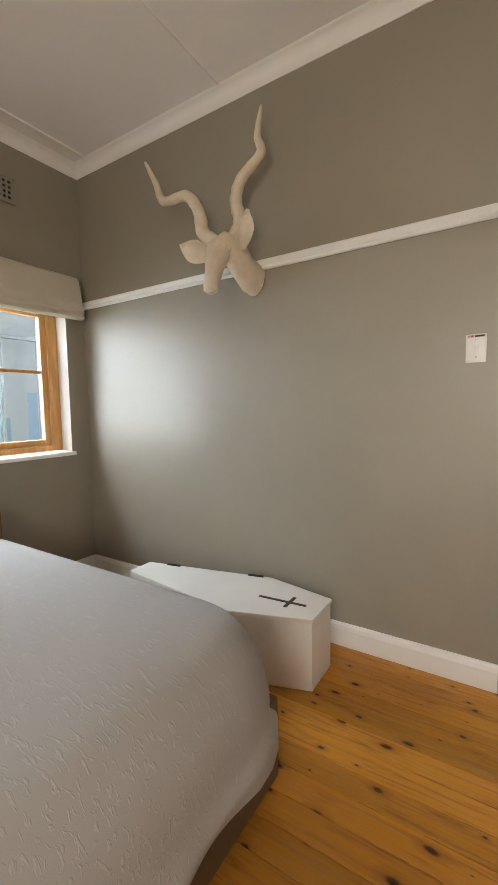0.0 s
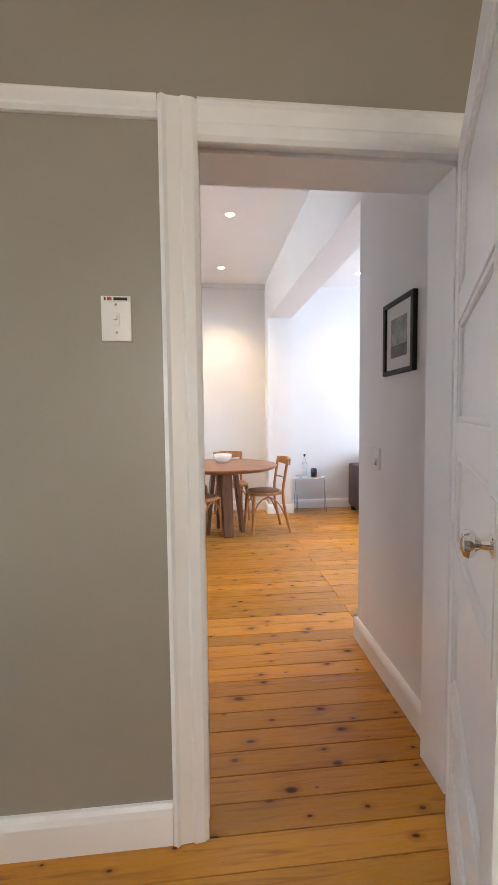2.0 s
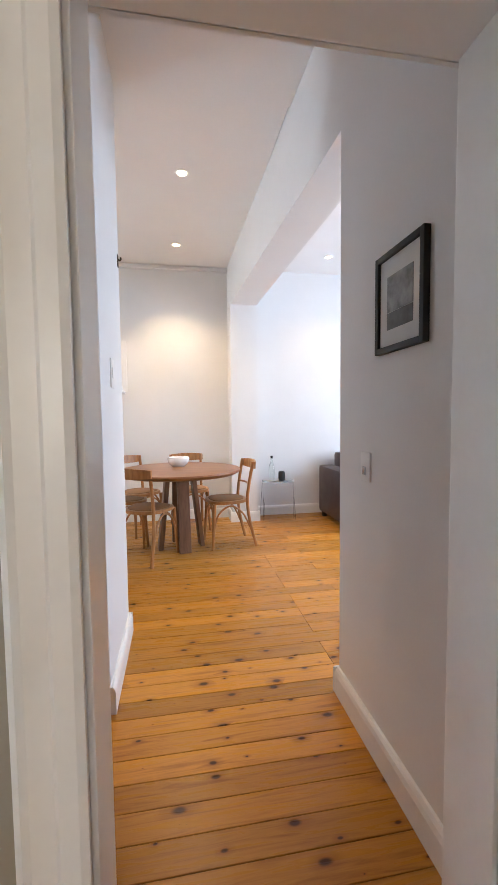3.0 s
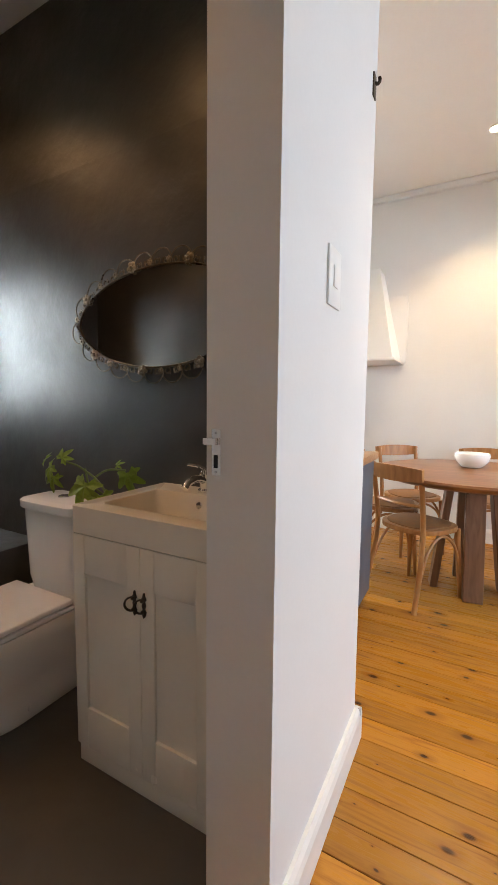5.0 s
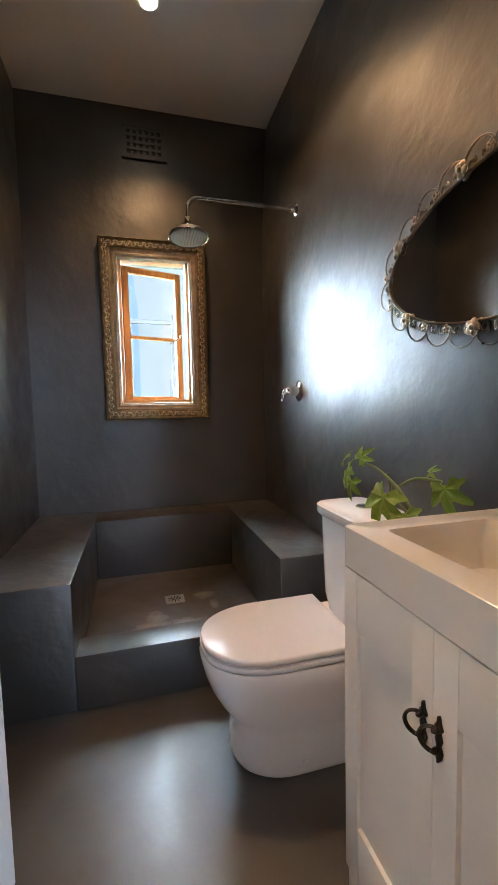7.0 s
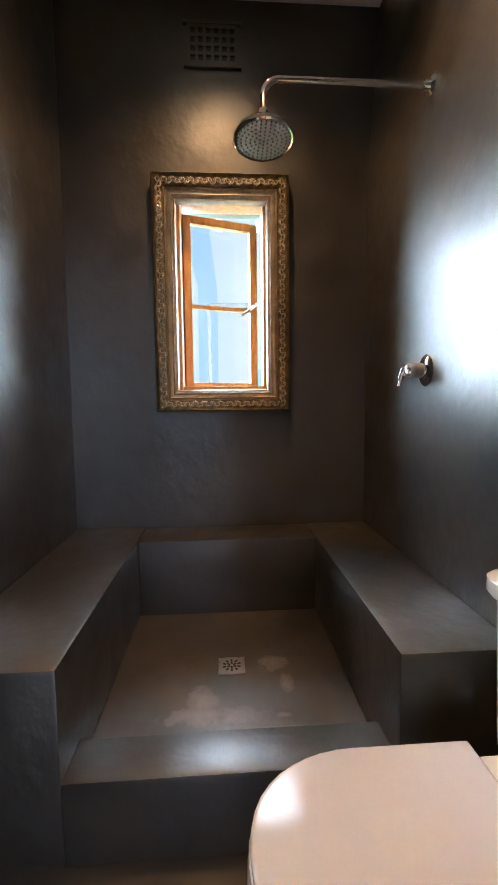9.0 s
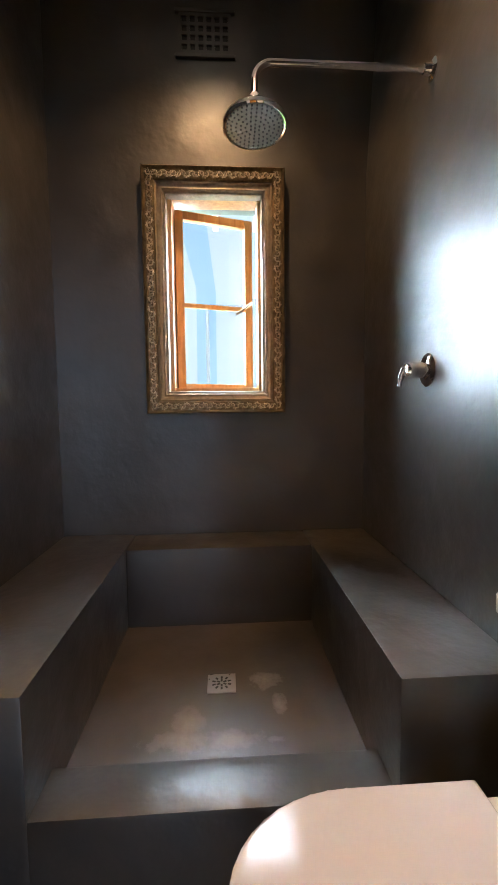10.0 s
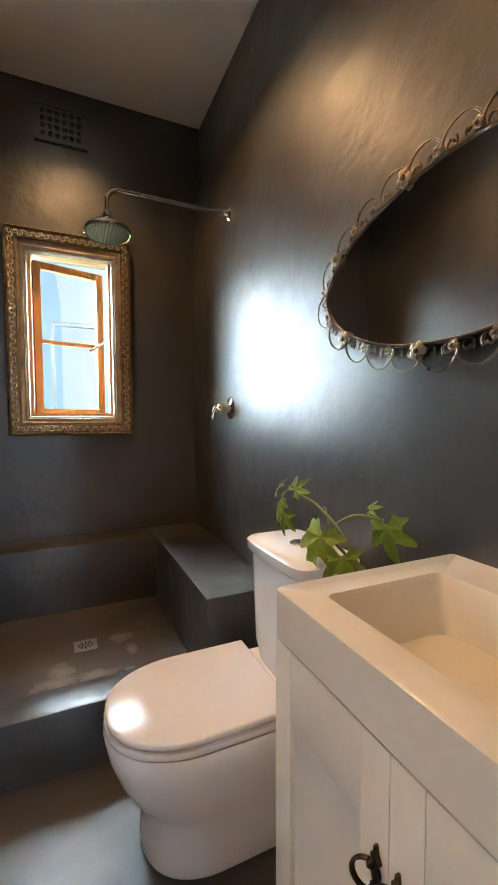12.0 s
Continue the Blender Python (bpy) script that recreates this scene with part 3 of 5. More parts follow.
architrave("architrave", 0.407, 0, 0.512, 2.138, frame_1)
architrave("architrave", 1.41, 0, 1.30, 2.138, frame_1)
architrave("head_architrave", 0.512, 2.03, 1.30, 2.138, frame_1, upright=False)
for name, b in (("jamb", box(0.47, 2.212, 0, 0.50, 2.438, 2.05, 0.003)), ("jamb", box(1.31, 2.212, 0, 1.34, 2.438, 2.05, 0.003)),
                ("head", box(0.47, 2.212, 2.05, 1.34, 2.438, 2.09, 0.003)),
                ("door_stop", box(0.50, 2.26, 0, 0.514, 2.42, 2.04, 0.003)), ("door_stop", box(1.297, 2.26, 0, 1.31, 2.42, 2.04, 0.003)),
                ("head_stop", box(0.514, 2.26, 2.036, 1.297, 2.42, 2.05, 0.003)), ("strike_plate", box(0.4995, 2.222, 0.97, 0.502, 2.25, 1.07))):
    part(name, b, STEEL if name == "strike_plate" else TRIM, frame_1, smooth=False)
for name, x0, x1 in (("hall_architrave", 0.405, 0.49), ("hall_architrave", 1.36, 1.32)):
    architrave(name, x0, 0, x1, 2.13, frame_1, out=1, y=2.44)
architrave("hall_architrave", 0.49, 2.05, 1.32, 2.13, frame_1, out=1, y=2.44, upright=False)


def panel_door(name, wide, high, thick, rows, columns, label, parent_pose, knob_side=1):
    """A framed door with sunk panels on both faces: hinge at x = 0, leaf along +x, its thickness along y."""
    leaf = tagged(new(name), label, "door", kind="structure")
    stile, rails = 0.105, rows
    bm = box(0, 0.013, 0, wide, thick - 0.013, high)
    part("panel", bm, TRIM, leaf, smooth=False)
    for c in range(columns + 1):
        x0 = c * (wide - stile) / columns
        part("stile", box(x0, 0, 0, x0 + stile, thick, high, 0.004), TRIM, leaf, smooth=False)
    step = (wide - stile) / columns
    for c in range(columns):
        for z0, z1 in rails:
            part("rail", box(c * step + stile, 0.0008, z0, (c + 1) * step, thick - 0.0008, z1, 0.004), TRIM, leaf, smooth=False)
    # beads round each panel
    for c in range(columns):
        for (_, z0), (z1, _) in zip(rails, rails[1:]):
            bead = bmesh.new()
            xa, xb = c * step + stile, (c + 1) * step
            for y0, y1 in ((0.004, 0.015), (thick - 0.015, thick - 0.004)):
                box(xa, y0, z0, xa + 0.016, y1, z1, 0.004, bead)
                box(xb - 0.016, y0, z0, xb, y1, z1, 0.004, bead)
                box(xa, y0, z0, xb, y1, z0 + 0.016, 0.004, bead)
                box(xa, y0, z1 - 0.016, xb, y1, z1, 0.004, bead)
            part("bead", bead, TRIM, leaf)
    for side in (1, -1):
        y0 = thick if side > 0 else 0
        turn = Matrix.Translation((wide - 0.045, y0, 1.085)) @ Matrix.Rotation(radians(-90 * side), 4, "X")
        prof = [(0, 0), (0.024, 0), (0.024, 0.004), (0.011, 0.007), (0.009, 0.022), (0.014, 0.027), (0.025, 0.034), (0.028, 0.043), (0.024, 0.052), (0.012, 0.057), (0, 0.057)]
        part("knob", lathe([(r * 0.76, z * 0.74) for r, z in prof], 24, turn), CHROME, leaf, "polished chrome door knob")
        part("lock_plate", box(wide - 0.078, y0 - 0.002, 0.90, wide - 0.032, y0 + 0.002, 1.15, 0.001), TRIM, leaf, smooth=False)
    leaf.matrix_world = parent_pose
    return leaf


bands = [(0.001, 0.2), (0.555, 0.63), (0.985, 1.06), (1.415, 1.49), (1.78, 1.879)]
bands_4 = [(0.008, 0.22), (0.42, 0.50), (0.80, 0.90), (1.16, 1.25), (1.52, 1.60), (1.93, 2.035)]
panel_door("door_1", 0.775, 2.035, 0.04, bands_4, 1, "white painted panelled door standing open into the bedroom", pose(1.262, 2.195, 0.006, 0, 0, 180 + 62.5))
panel_door("door_2", 0.75, 1.88, 0.04, bands, 1, "white painted bathroom door standing open", pose(0.195, 2.545, FLOOR_BATH + 0.006, 0, 0, 168))

# strike plate and rim latch on the bathroom doorway
latch = thing("latch_keeper", "chrome latch keeper on the white door jamb", "latch", (0.24, 3.292, 0.98))
part("plate", box(0.224, 3.2895, 1.019, 0.245, 3.2918, 1.111, 0.0008), CHROME, latch, smooth=False)
part("bolt", box(0.208, 3.279, 1.08, 0.238, 3.2895, 1.094, 0.002), CHROME, latch)
part("slot", box(0.229, 3.2885, 1.034, 0.238, 3.2895, 1.06), BLACK, latch, smooth=False)
for sz in (1.026, 1.104):
    part("screw", lathe([(0, 0), (0.003, 0), (0.0025, 0.001), (0, 0.0014)], 10, pose(0.2335, 3.2895, sz, 90)), STEEL, latch)

# ---------- windows ----------
window_1 = tagged(new("window_1"), "varnished pine casement window with white reveal and sill", "window", kind="structure")
WX = -2.60
for name, b in (("frame_post", box(WX - 0.04, 1.965, 1.0, WX + 0.04, 2.05, 2.1, 0.004)), ("frame_post", box(WX - 0.04, 0.85, 1.0, WX + 0.04, 0.915, 2.1, 0.004)),
                ("frame_bottom", box(WX - 0.04, 0.915, 1.0, WX + 0.05, 1.965, 1.045, 0.004)), ("frame_top", box(WX - 0.04, 0.915, 2.05, WX + 0.04, 1.965, 2.1, 0.004)),
                ("mullion", box(WX - 0.035, 1.42, 1.045, WX + 0.035, 1.47, 2.05, 0.004))):
    part(name, b, ORANGE_WOOD, window_1)
for y0, y1 in ((0.915, 1.42), (1.47, 1.965)):
    part("sash_bar", box(WX - 0.015, y0 + 0.045, 1.585, WX + 0.02, y1 - 0.045, 1.61, 0.004), ORANGE_WOOD, window_1)
    for b in (box(WX - 0.02, y0, 1.045, WX + 0.025, y0 + 0.045, 2.05, 0.004), box(WX - 0.02, y1 - 0.045, 1.045, WX + 0.025, y1, 2.05, 0.004),
              box(WX - 0.02, y0 + 0.045, 1.045, WX + 0.025, y1 - 0.045, 1.09, 0.004), box(WX - 0.02, y0 + 0.045, 2.005, WX + 0.025, y1 - 0.045, 2.05, 0.004)):
        part("sash_rail", b, ORANGE_WOOD, window_1)
    pane = part("pane", box(WX - 0.003, y0 + 0.045, 1.09, WX + 0.001, y1 - 0.045, 2.005), PANE, window_1, smooth=False)
    pane.visible_shadow = False
part("window_sill", box(-2.56, 0.83, 0.965, -2.415, 2.07, 0.992, 0.006), TRIM, window_1, "white painted sill")

window_2 = tagged(new("window_2"), "pine casement window with its sash pushed open", "window", kind="structure")
for b in (box(-2.30, 2.90, 1.155, -2.175, 2.945, 2.035, 0.003), box(-2.30, 3.322, 1.155, -2.175, 3.345, 2.035, 0.003),
          box(-2.30, 2.945, 1.155, -2.175, 3.322, 1.18, 0.003), box(-2.30, 2.945, 2.012, -2.175, 3.322, 2.035, 0.003)):
    part("frame_rail", b, ORANGE_WOOD, window_2)
# the sash hangs at the south side and is pushed outwards
swing = pose(-2.262, 2.950, 0, 0, 0, 17)
for name, b in (("sash_stile", box(-0.032, 0, 1.165, 0.0, 0.038, 1.995, 0.003)), ("sash_stile", box(-0.032, 0.340, 1.165, 0.0, 0.378, 1.995, 0.003)),
                ("sash_rail", box(-0.032, 0.038, 1.165, 0.0, 0.340, 1.205, 0.003)), ("sash_rail", box(-0.032, 0.038, 1.957, 0.0, 0.340, 1.995, 0.003)),
                ("sash_bar", box(-0.026, 0.038, 1.562, -0.004, 0.340, 1.582, 0.003))):
    b.transform(swing)
    part(name, b, ORANGE_WOOD, window_2)
b = box(-0.018, 0.038, 1.205, -0.014, 0.340, 1.957)
b.transform(swing)
pane = part("pane", b, PANE, window_2, smooth=False)
pane.visible_shadow = False
b = tube(curve([(0.004, 0.36, 1.60), (0.03, 0.355, 1.595), (0.036, 0.32, 1.565), (0.02, 0.285, 1.54)], 5), 0.006, 8)
b.transform(swing)
part("latch_handle", b, ROSE, window_2, "brass window latch")

for name, x, y0, y1, z0, z1 in (("window_3", 4.7, 3.4, 6.0, 0.7, 2.5),):
    w = tagged(new(name), "unseen white framed window", "window", kind="structure")
    for b in (box(x - 0.03, y0, z0, x + 0.03, y0 + 0.06, z1), box(x - 0.03, y1 - 0.06, z0, x + 0.03, y1, z1),
              box(x - 0.03, y0 + 0.06, z0, x + 0.03, y1 - 0.06, z0 + 0.06), box(x - 0.03, y0 + 0.06, z1 - 0.06, x + 0.03, y1 - 0.06, z1)):
        part("window_frame", b, TRIM, w, smooth=False)
# out of view, added round the kitchen's fill lamp
w = tagged(new("window_5"), "unseen white framed kitchen window", "window", kind="structure")
for b in (box(-2.43, 4.95, 1.1, -2.37, 5.01, 2.1), box(-2.43, 5.99, 1.1, -2.37, 6.05, 2.1), box(-2.43, 5.01, 1.1, -2.37, 5.99, 1.16), box(-2.43, 5.01, 2.04, -2.37, 5.99, 2.1)):
    part("window_frame", b, TRIM, w, smooth=False)
# window added behind the camera to hold the bedroom's fill lamp
w = tagged(new("window_4"), "unseen white framed window", "window", kind="structure")
for b in (box(-0.15, -2.13, 0.85, -0.09, -2.07, 2.25), box(1.29, -2.13, 0.85, 1.35, -2.07, 2.25), box(-0.09, -2.13, 0.85, 1.29, -2.07, 0.91), box(-0.09, -2.13, 2.19, 1.29, -2.07, 2.25)):
    part("window_frame", b, TRIM, w, smooth=False)

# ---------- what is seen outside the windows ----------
# self-lit panels; the largest stands in for outdoor light in bedroom and bathroom
backdrop = structure("backdrop_bedroom", box(-5.62, -4.0, -0.15, -5.6, 8.0, 7.0), GLOW_BED, "glowing backdrop panel that lights the rooms through the west windows")
structure("backdrop_bedroom_pale", box(-5.596, 2.4, -0.15, -5.594, 4.1, 3.7), GLOW_PALE, "softly glowing pale panel for a washed-out wall outdoors")
structure("backdrop_bedroom_blue", box(-5.592, 3.48, -0.15, -5.590, 3.64, 1.58), GLOW_BLUE, "softly glowing blue panel for a washed-out wall outdoors")
structure("backdrop_teal", box(-5.588, 2.45, -0.15, -5.586, 3.22, 1.22), GLOW_TEAL, "softly glowing teal panel for a washed-out wall outdoors")
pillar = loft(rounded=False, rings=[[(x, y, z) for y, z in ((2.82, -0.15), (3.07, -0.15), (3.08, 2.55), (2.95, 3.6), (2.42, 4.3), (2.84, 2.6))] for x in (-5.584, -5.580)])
structure("backdrop_pillar", pillar, GLOW_BLUE, "softly glowing blue panel for a washed-out shaded wall outdoors")
structure("lawn_strip", box(-5.59, -2.5, -0.16, -4.2, 5.0, 0.84, 0.05), GRASS, "green hedge along the courtyard")
screen = thing("glazed_screen", "dark-framed glazed doors across the courtyard", "glazed door", (-5.3, 2.3, -0.16))
for y0, y1, z0, z1 in ((2.96, 3.0, -0.16, 2.32), (3.50, 3.56, -0.16, 2.4), (3.0, 3.50, 2.28, 2.33)):
    part("frame_bar", box(-5.33, y0, z0, -5.27, y1, z1), DARK_FRAME, screen, smooth=False)
pergola = thing("pergola", "white slatted pergola outside the bathroom window", "pergola", (-3.2, 3.2, 2.3))
for k in range(6):
    part("slat", box(-3.5, 2.5 + 0.3 * k, 2.42, -2.7, 2.54 + 0.3 * k, 2.48), NEIGHBOUR, pergola, smooth=False)
part("beam", box(-2.78, 2.4, 2.36, -2.72, 4.2, 2.42), NEIGHBOUR, pergola, smooth=False)
part("beam", box(-2.405, 2.4, 2.36, -2.42, 4.2, 2.42), NEIGHBOUR, pergola, smooth=False)


# ---------- bedroom ----------
def bedspread(x0, x1, y0, y1, top, hem, corner=0.16):
    """A spread draped over a mattress: soft shoulders, falling sides with shallow folds and an uneven hem."""
    cx, cy = (x0 + x1) / 2, (y0 + y1) / 2
    n = 44
    rim, out = [], []
    for px, py, a0 in ((x1 - corner, y1 - corner, 0), (x0 + corner, y1 - corner, 90), (x0 + corner, y0 + corner, 180), (x1 - corner, y0 + corner, 270)):
        for k in range(9):
            a = radians(a0 + 90 * k / 8)
            rim.append((px + corner * math.cos(a), py + corner * math.sin(a)))
            out.append((math.cos(a), math.sin(a)))
        # subdivide the straight side that follows
        a = radians(a0 + 90)
        nx_, ny_ = math.cos(a), math.sin(a)
        span = (x1 - x0 - 2 * corner) if a0 in (0, 180) else (y1 - y0 - 2 * corner)
        sx_, sy_ = rim[-1]
        for k in range(1, n):
            rim.append((sx_ + math.cos(radians(a0 + 180)) * span * k / n, sy_ + math.sin(radians(a0 + 180)) * span * k / n))
            out.append((nx_, ny_))
    shoulder = 0.29
    rings = []
    for s in (0.02, 0.15, 0.3, 0.45, 0.6, 0.72, 0.82, 0.9, 0.96):
        rings.append([(cx + (x - cx) * s, cy + (y - cy) * s, top + 0.022 * (1 - s ** 4) + 0.010 * noise.noise((x * s * 2.5, y * s * 2.5, 3)) - 0.012) for x, y in rim])
    for k in range(1, 9):
        a = math.pi / 2 * k / 8
        rings.append([(x + ox * shoulder * math.sin(a) * 0.75, y + oy * shoulder * math.sin(a) * 0.75, top - 0.012 - shoulder * (1 - math.cos(a))) for (x, y), (ox, oy) in zip(rim, out)])
    for k in range(1, 11):
        s = k / 10
        ring = []
        for i, ((x, y), (ox, oy)) in enumerate(zip(rim, out)):
            fold = 0.012 * s * math.sin(11 * (x - y)) + 0.014 * s * noise.noise((x * 3, y * 3, s * 2))
            bulge = 0.02 * math.sin(math.pi * s * 0.7)
            low = hem + 0.03 * noise.noise((x * 1.7, y * 1.7, 8))
            d = shoulder * 0.75 + bulge + fold
            ring.append((x + ox * d, y + oy * d, top - 0.012 - shoulder + (low - top + 0.012 + shoulder) * s))
        rings.append(ring)
    return loft(rings, close=True)


bed = thing("bed", "double bed with a brown base under a white quilted spread", "bed", (-1.25, 0.5, 0))
part("base", box(-2.20, -0.42, 0.0, -0.236, 1.312, 0.30, 0.012), BED_BASE, bed, "brown fabric bed base")
part("mattress", box(-2.19, -0.36, 0.30, -0.42, 1.20, 0.50, 0.08), QUILT, bed)
part("headboard", box(-2.30, -0.45, 0.0, -2.23, 1.40, 0.70, 0.02), BED_BASE, bed)
solid("bedspread", bedspread(-2.20, -0.405, -0.40, 1.235, 0.598, 0.185, 0.17), QUILT, "white quilted bedspread hanging over the end of the bed", "bedspread")

# coffin-shaped box under the trophy
OUTLINE = [(-0.305, 2.0), (-0.69, 2.075), (-1.475, 1.90), (-1.475, 1.735), (-0.69, 1.637), (-0.305, 1.762)]


def grown(outline, d):
    cx, cy = sum(p[0] for p in outline) / len(outline), sum(p[1] for p in outline) / len(outline)
    return [(x + d * (1 if x > cx else -1), y + d * (1 if y > cy else -1)) for x, y in outline]


coffin = thing("coffin_box", "white painted coffin-shaped wooden box with a dark cross on its lid", "box", (-0.9, 1.86, 0))
part("body", prism(grown(OUTLINE, -0.006), 0.0, 0.326, 0.004), COFFIN, coffin)
part("lid", prism(OUTLINE, 0.329, 0.349, 0.004), COFFIN, coffin)
cross = box(-0.635, 1.846, 0.349, -0.385, 1.862, 0.3525, 0.001)
cross.transform(Matrix.Translation((-0.5, 1.855, 0)) @ Matrix.Rotation(radians(5), 4, "Z") @ Matrix.Translation((0.5, -1.855, 0)))
part("cross", cross, BRONZE, coffin, "dark metal cross", smooth=False)
cross = box(-0.478, 1.805, 0.349, -0.461, 1.915, 0.3532, 0.001)
part("cross_bar", cross, BRONZE, coffin, smooth=False)
for hx, hy, a in ((-0.78, 2.047, 12.5), (-1.30, 1.93, 12.5)):
    h = box(-0.045, -0.009, 0.3485, 0.045, 0.009, 0.355, 0.002)
    h.transform(pose(hx, hy, 0, 0, 0, a))
    part("hinge", h, BLACK, coffin, "black hinge")

# kudu head
def horn(points, thick, into):
    line = curve(points, 10)
    n = len(line) - 1
    tube(line, [thick * (1 - k / n) ** 0.6 * (1 + 0.06 * math.sin(k * 1.3)) + 0.006 for k in range(n + 1)], 12, into)


def kudu(at):
    bm = bmesh.new()
    # neck from the wall to the skull, then down the muzzle
    rings = []
    spine = [((0.005, 0.0, 0.025), 0.072, 0.10), ((0.0, -0.035, 0.03), 0.072, 0.098), ((-0.01, -0.10, 0.065), 0.066, 0.082), ((-0.02, -0.17, 0.13), 0.072, 0.085),
             ((-0.05, -0.225, 0.155), 0.074, 0.07), ((-0.06, -0.265, 0.115), 0.064, 0.068), ((-0.06, -0.295, 0.045), 0.048, 0.062), ((-0.058, -0.32, -0.03), 0.036, 0.050),
             ((-0.056, -0.335, -0.075), 0.041, 0.044), ((-0.055, -0.342, -0.105), 0.038, 0.036), ((-0.055, -0.343, -0.118), 0.018, 0.018)]
    pts = [Vector(p) for p, _, _ in spine]
    for i, (p, w, h) in enumerate(spine):
        along = (pts[min(i + 1, len(pts) - 1)] - pts[max(0, i - 1)]).normalized()
        right = Vector((1, 0, 0))
        right = (right - along * right.dot(along)).normalized()
        up = right.cross(along)
        rings.append([pts[i] + w * math.cos(a) * right + h * math.sin(a) * up for a in (2 * math.pi * k / 20 for k in range(20))])
    loft(rings, bm)
    # cupped ears
    for m in (pose(0.055, -0.20, 0.12, 10, 22, -10), pose(-0.125, -0.235, 0.10, 10, -66, 20)):
        ear = bmesh.new()
        rings = []
        for k in range(11):
            s = k / 10
            w = 0.062 * math.sin(math.pi * (0.10 + 0.89 * s ** 1.25))
            rings.append([(w * math.cos(a), 0.014 * math.sin(a) - 0.05 * (1 - abs(math.cos(a)) ** 2) * (w / 0.06) * (1 if math.sin(a) > 0 else -0.2), 0.19 * s) for a in (2 * math.pi * j / 14 for j in range(14))])
        loft(rings, ear)
        ear.transform(m)
        join(bm, ear)
    for sx in (1, -1):
        bmesh.ops.create_uvsphere(bm, u_segments=10, v_segments=8, radius=0.014, matrix=Matrix.Translation((-0.058 + 0.062 * sx, -0.255, 0.12)))
        bmesh.ops.create_uvsphere(bm, u_segments=8, v_segments=6, radius=0.010, matrix=Matrix.Translation((-0.055 + 0.026 * sx, -0.345, -0.09)))
    horn([(-0.02, -0.20, 0.17), (0.02, -0.17, 0.27), (-0.01, -0.16, 0.40), (0.04, -0.18, 0.49), (0.155, -0.17, 0.585), (0.118, -0.14, 0.70), (0.15, -0.15, 0.83)], 0.036, bm)
    horn([(-0.09, -0.21, 0.17), (-0.19, -0.22, 0.255), (-0.21, -0.23, 0.37), (-0.29, -0.24, 0.47), (-0.44, -0.26, 0.475), (-0.51, -0.25, 0.60), (-0.59, -0.25, 0.74)], 0.036, bm)
    bm.transform(Matrix.Translation(at))
    return soft(bm)


solid("antelope_head", kudu((-0.86, 2.209, 2.02)), KUDU, "cream resin antelope head with spiral horns hung on the wall", "wall trophy")

# roman blind, drawn up
blind = thing("roman_blind", "cream linen roman blind drawn up in folds over the window", "blind", (-2.38, 1.45, 2.0))
part("head_rail", box(-2.437, 0.78, 2.27, -2.40, 2.13, 2.31, 0.004), TRIM, blind)


def drape(y0, y1):
    prof = [(0.045, 2.305), (0.062, 2.29), (0.075, 2.22), (0.088, 2.155), (0.098, 2.11), (0.104, 2.085), (0.094, 2.062), (0.110, 2.058), (0.118, 2.038), (0.104, 2.022), (0.116, 2.016), (0.118, 2.0), (0.098, 1.988), (0.06, 1.99), (0.04, 2.05), (0.04, 2.2)]
    rings = []
    for k in range(25):
        y = y0 + (y1 - y0) * k / 24
        sag = 0.010 * math.sin(math.pi * k / 24)
        rings.append([(-2.44 + d + 0.004 * noise.noise((y * 6, d * 40, z * 4)), y, z - sag * (2.31 - z) / 0.3 + 0.003 * noise.noise((y * 5, z * 9, 0))) for d, z in prof])
    return loft(rings)


part("fabric", drape(0.775, 2.135), LINEN, blind)

# air brick high on the west wall
def air_brick(name, label, m, wide, high, columns, rows, mat, hole):
    """A vent of square holes, standing in the x-z plane with its face to -y."""
    grill = thing(name, label, "air vent", m.translation)
    bm = bmesh.new()
    cw, rh = wide / columns, high / rows
    bar = 0.4
    for i in range(columns + 1):
        x = -wide / 2 + i * cw
        box(x - cw * bar / 2, -0.012, -high / 2 - rh * bar / 2, x + cw * bar / 2, 0.0, high / 2 + rh * bar / 2, 0, bm)
    for j in range(rows + 1):
        z = -high / 2 + j * rh
        for i in range(columns):
            x = -wide / 2 + i * cw
            box(x + cw * bar / 2, -0.0115, z - rh * bar / 2, x + cw * (1 - bar / 2), 0.0, z + rh * bar / 2, 0, bm)
    bm.transform(m)
    part("grid", bm, mat, grill, smooth=False)
    bm = box(-wide / 2, -0.003, -high / 2, wide / 2, -0.0005, high / 2)
    bm.transform(m)
    part("dark_back", bm, hole, grill, smooth=False)
    e = 0.022
    for b in ((-wide / 2 - e, -high / 2 - e, wide / 2 + e, -high / 2 - rh * bar / 2), (-wide / 2 - e, high / 2 + rh * bar / 2, wide / 2 + e, high / 2 + e)):
        bm = box(b[0], -0.016, b[1], b[2], 0, b[3], 0.003)
        bm.transform(m)
        part("rim", bm, mat, grill)
    return grill


air_brick("air_vent", "painted air brick high on the grey-green wall", pose(-2.44, 1.60, 2.77, 0, 0, 90), 0.20, 0.13, 6, 4, GREEN, BLACK)

# light switch by the door, with a sticker on it
switch = thing("light_switch", "white toggle light switch with a printed sticker strip", "light switch", (0.28, 2.21, 1.55))
part("plate", box(0.240, 2.203, 1.488, 0.321, 2.210, 1.612, 0.003), TRIM, switch)
part("toggle_housing", box(0.272, 2.199, 1.53, 0.290, 2.2035, 1.566, 0.002), TRIM, switch)
part("toggle", box(0.276, 2.190, 1.545, 0.286, 2.200, 1.560, 0.003), TRIM, switch)
part("sticker", box(0.246, 2.2015, 1.596, 0.316, 2.2029, 1.610), PAPER, switch, smooth=False)
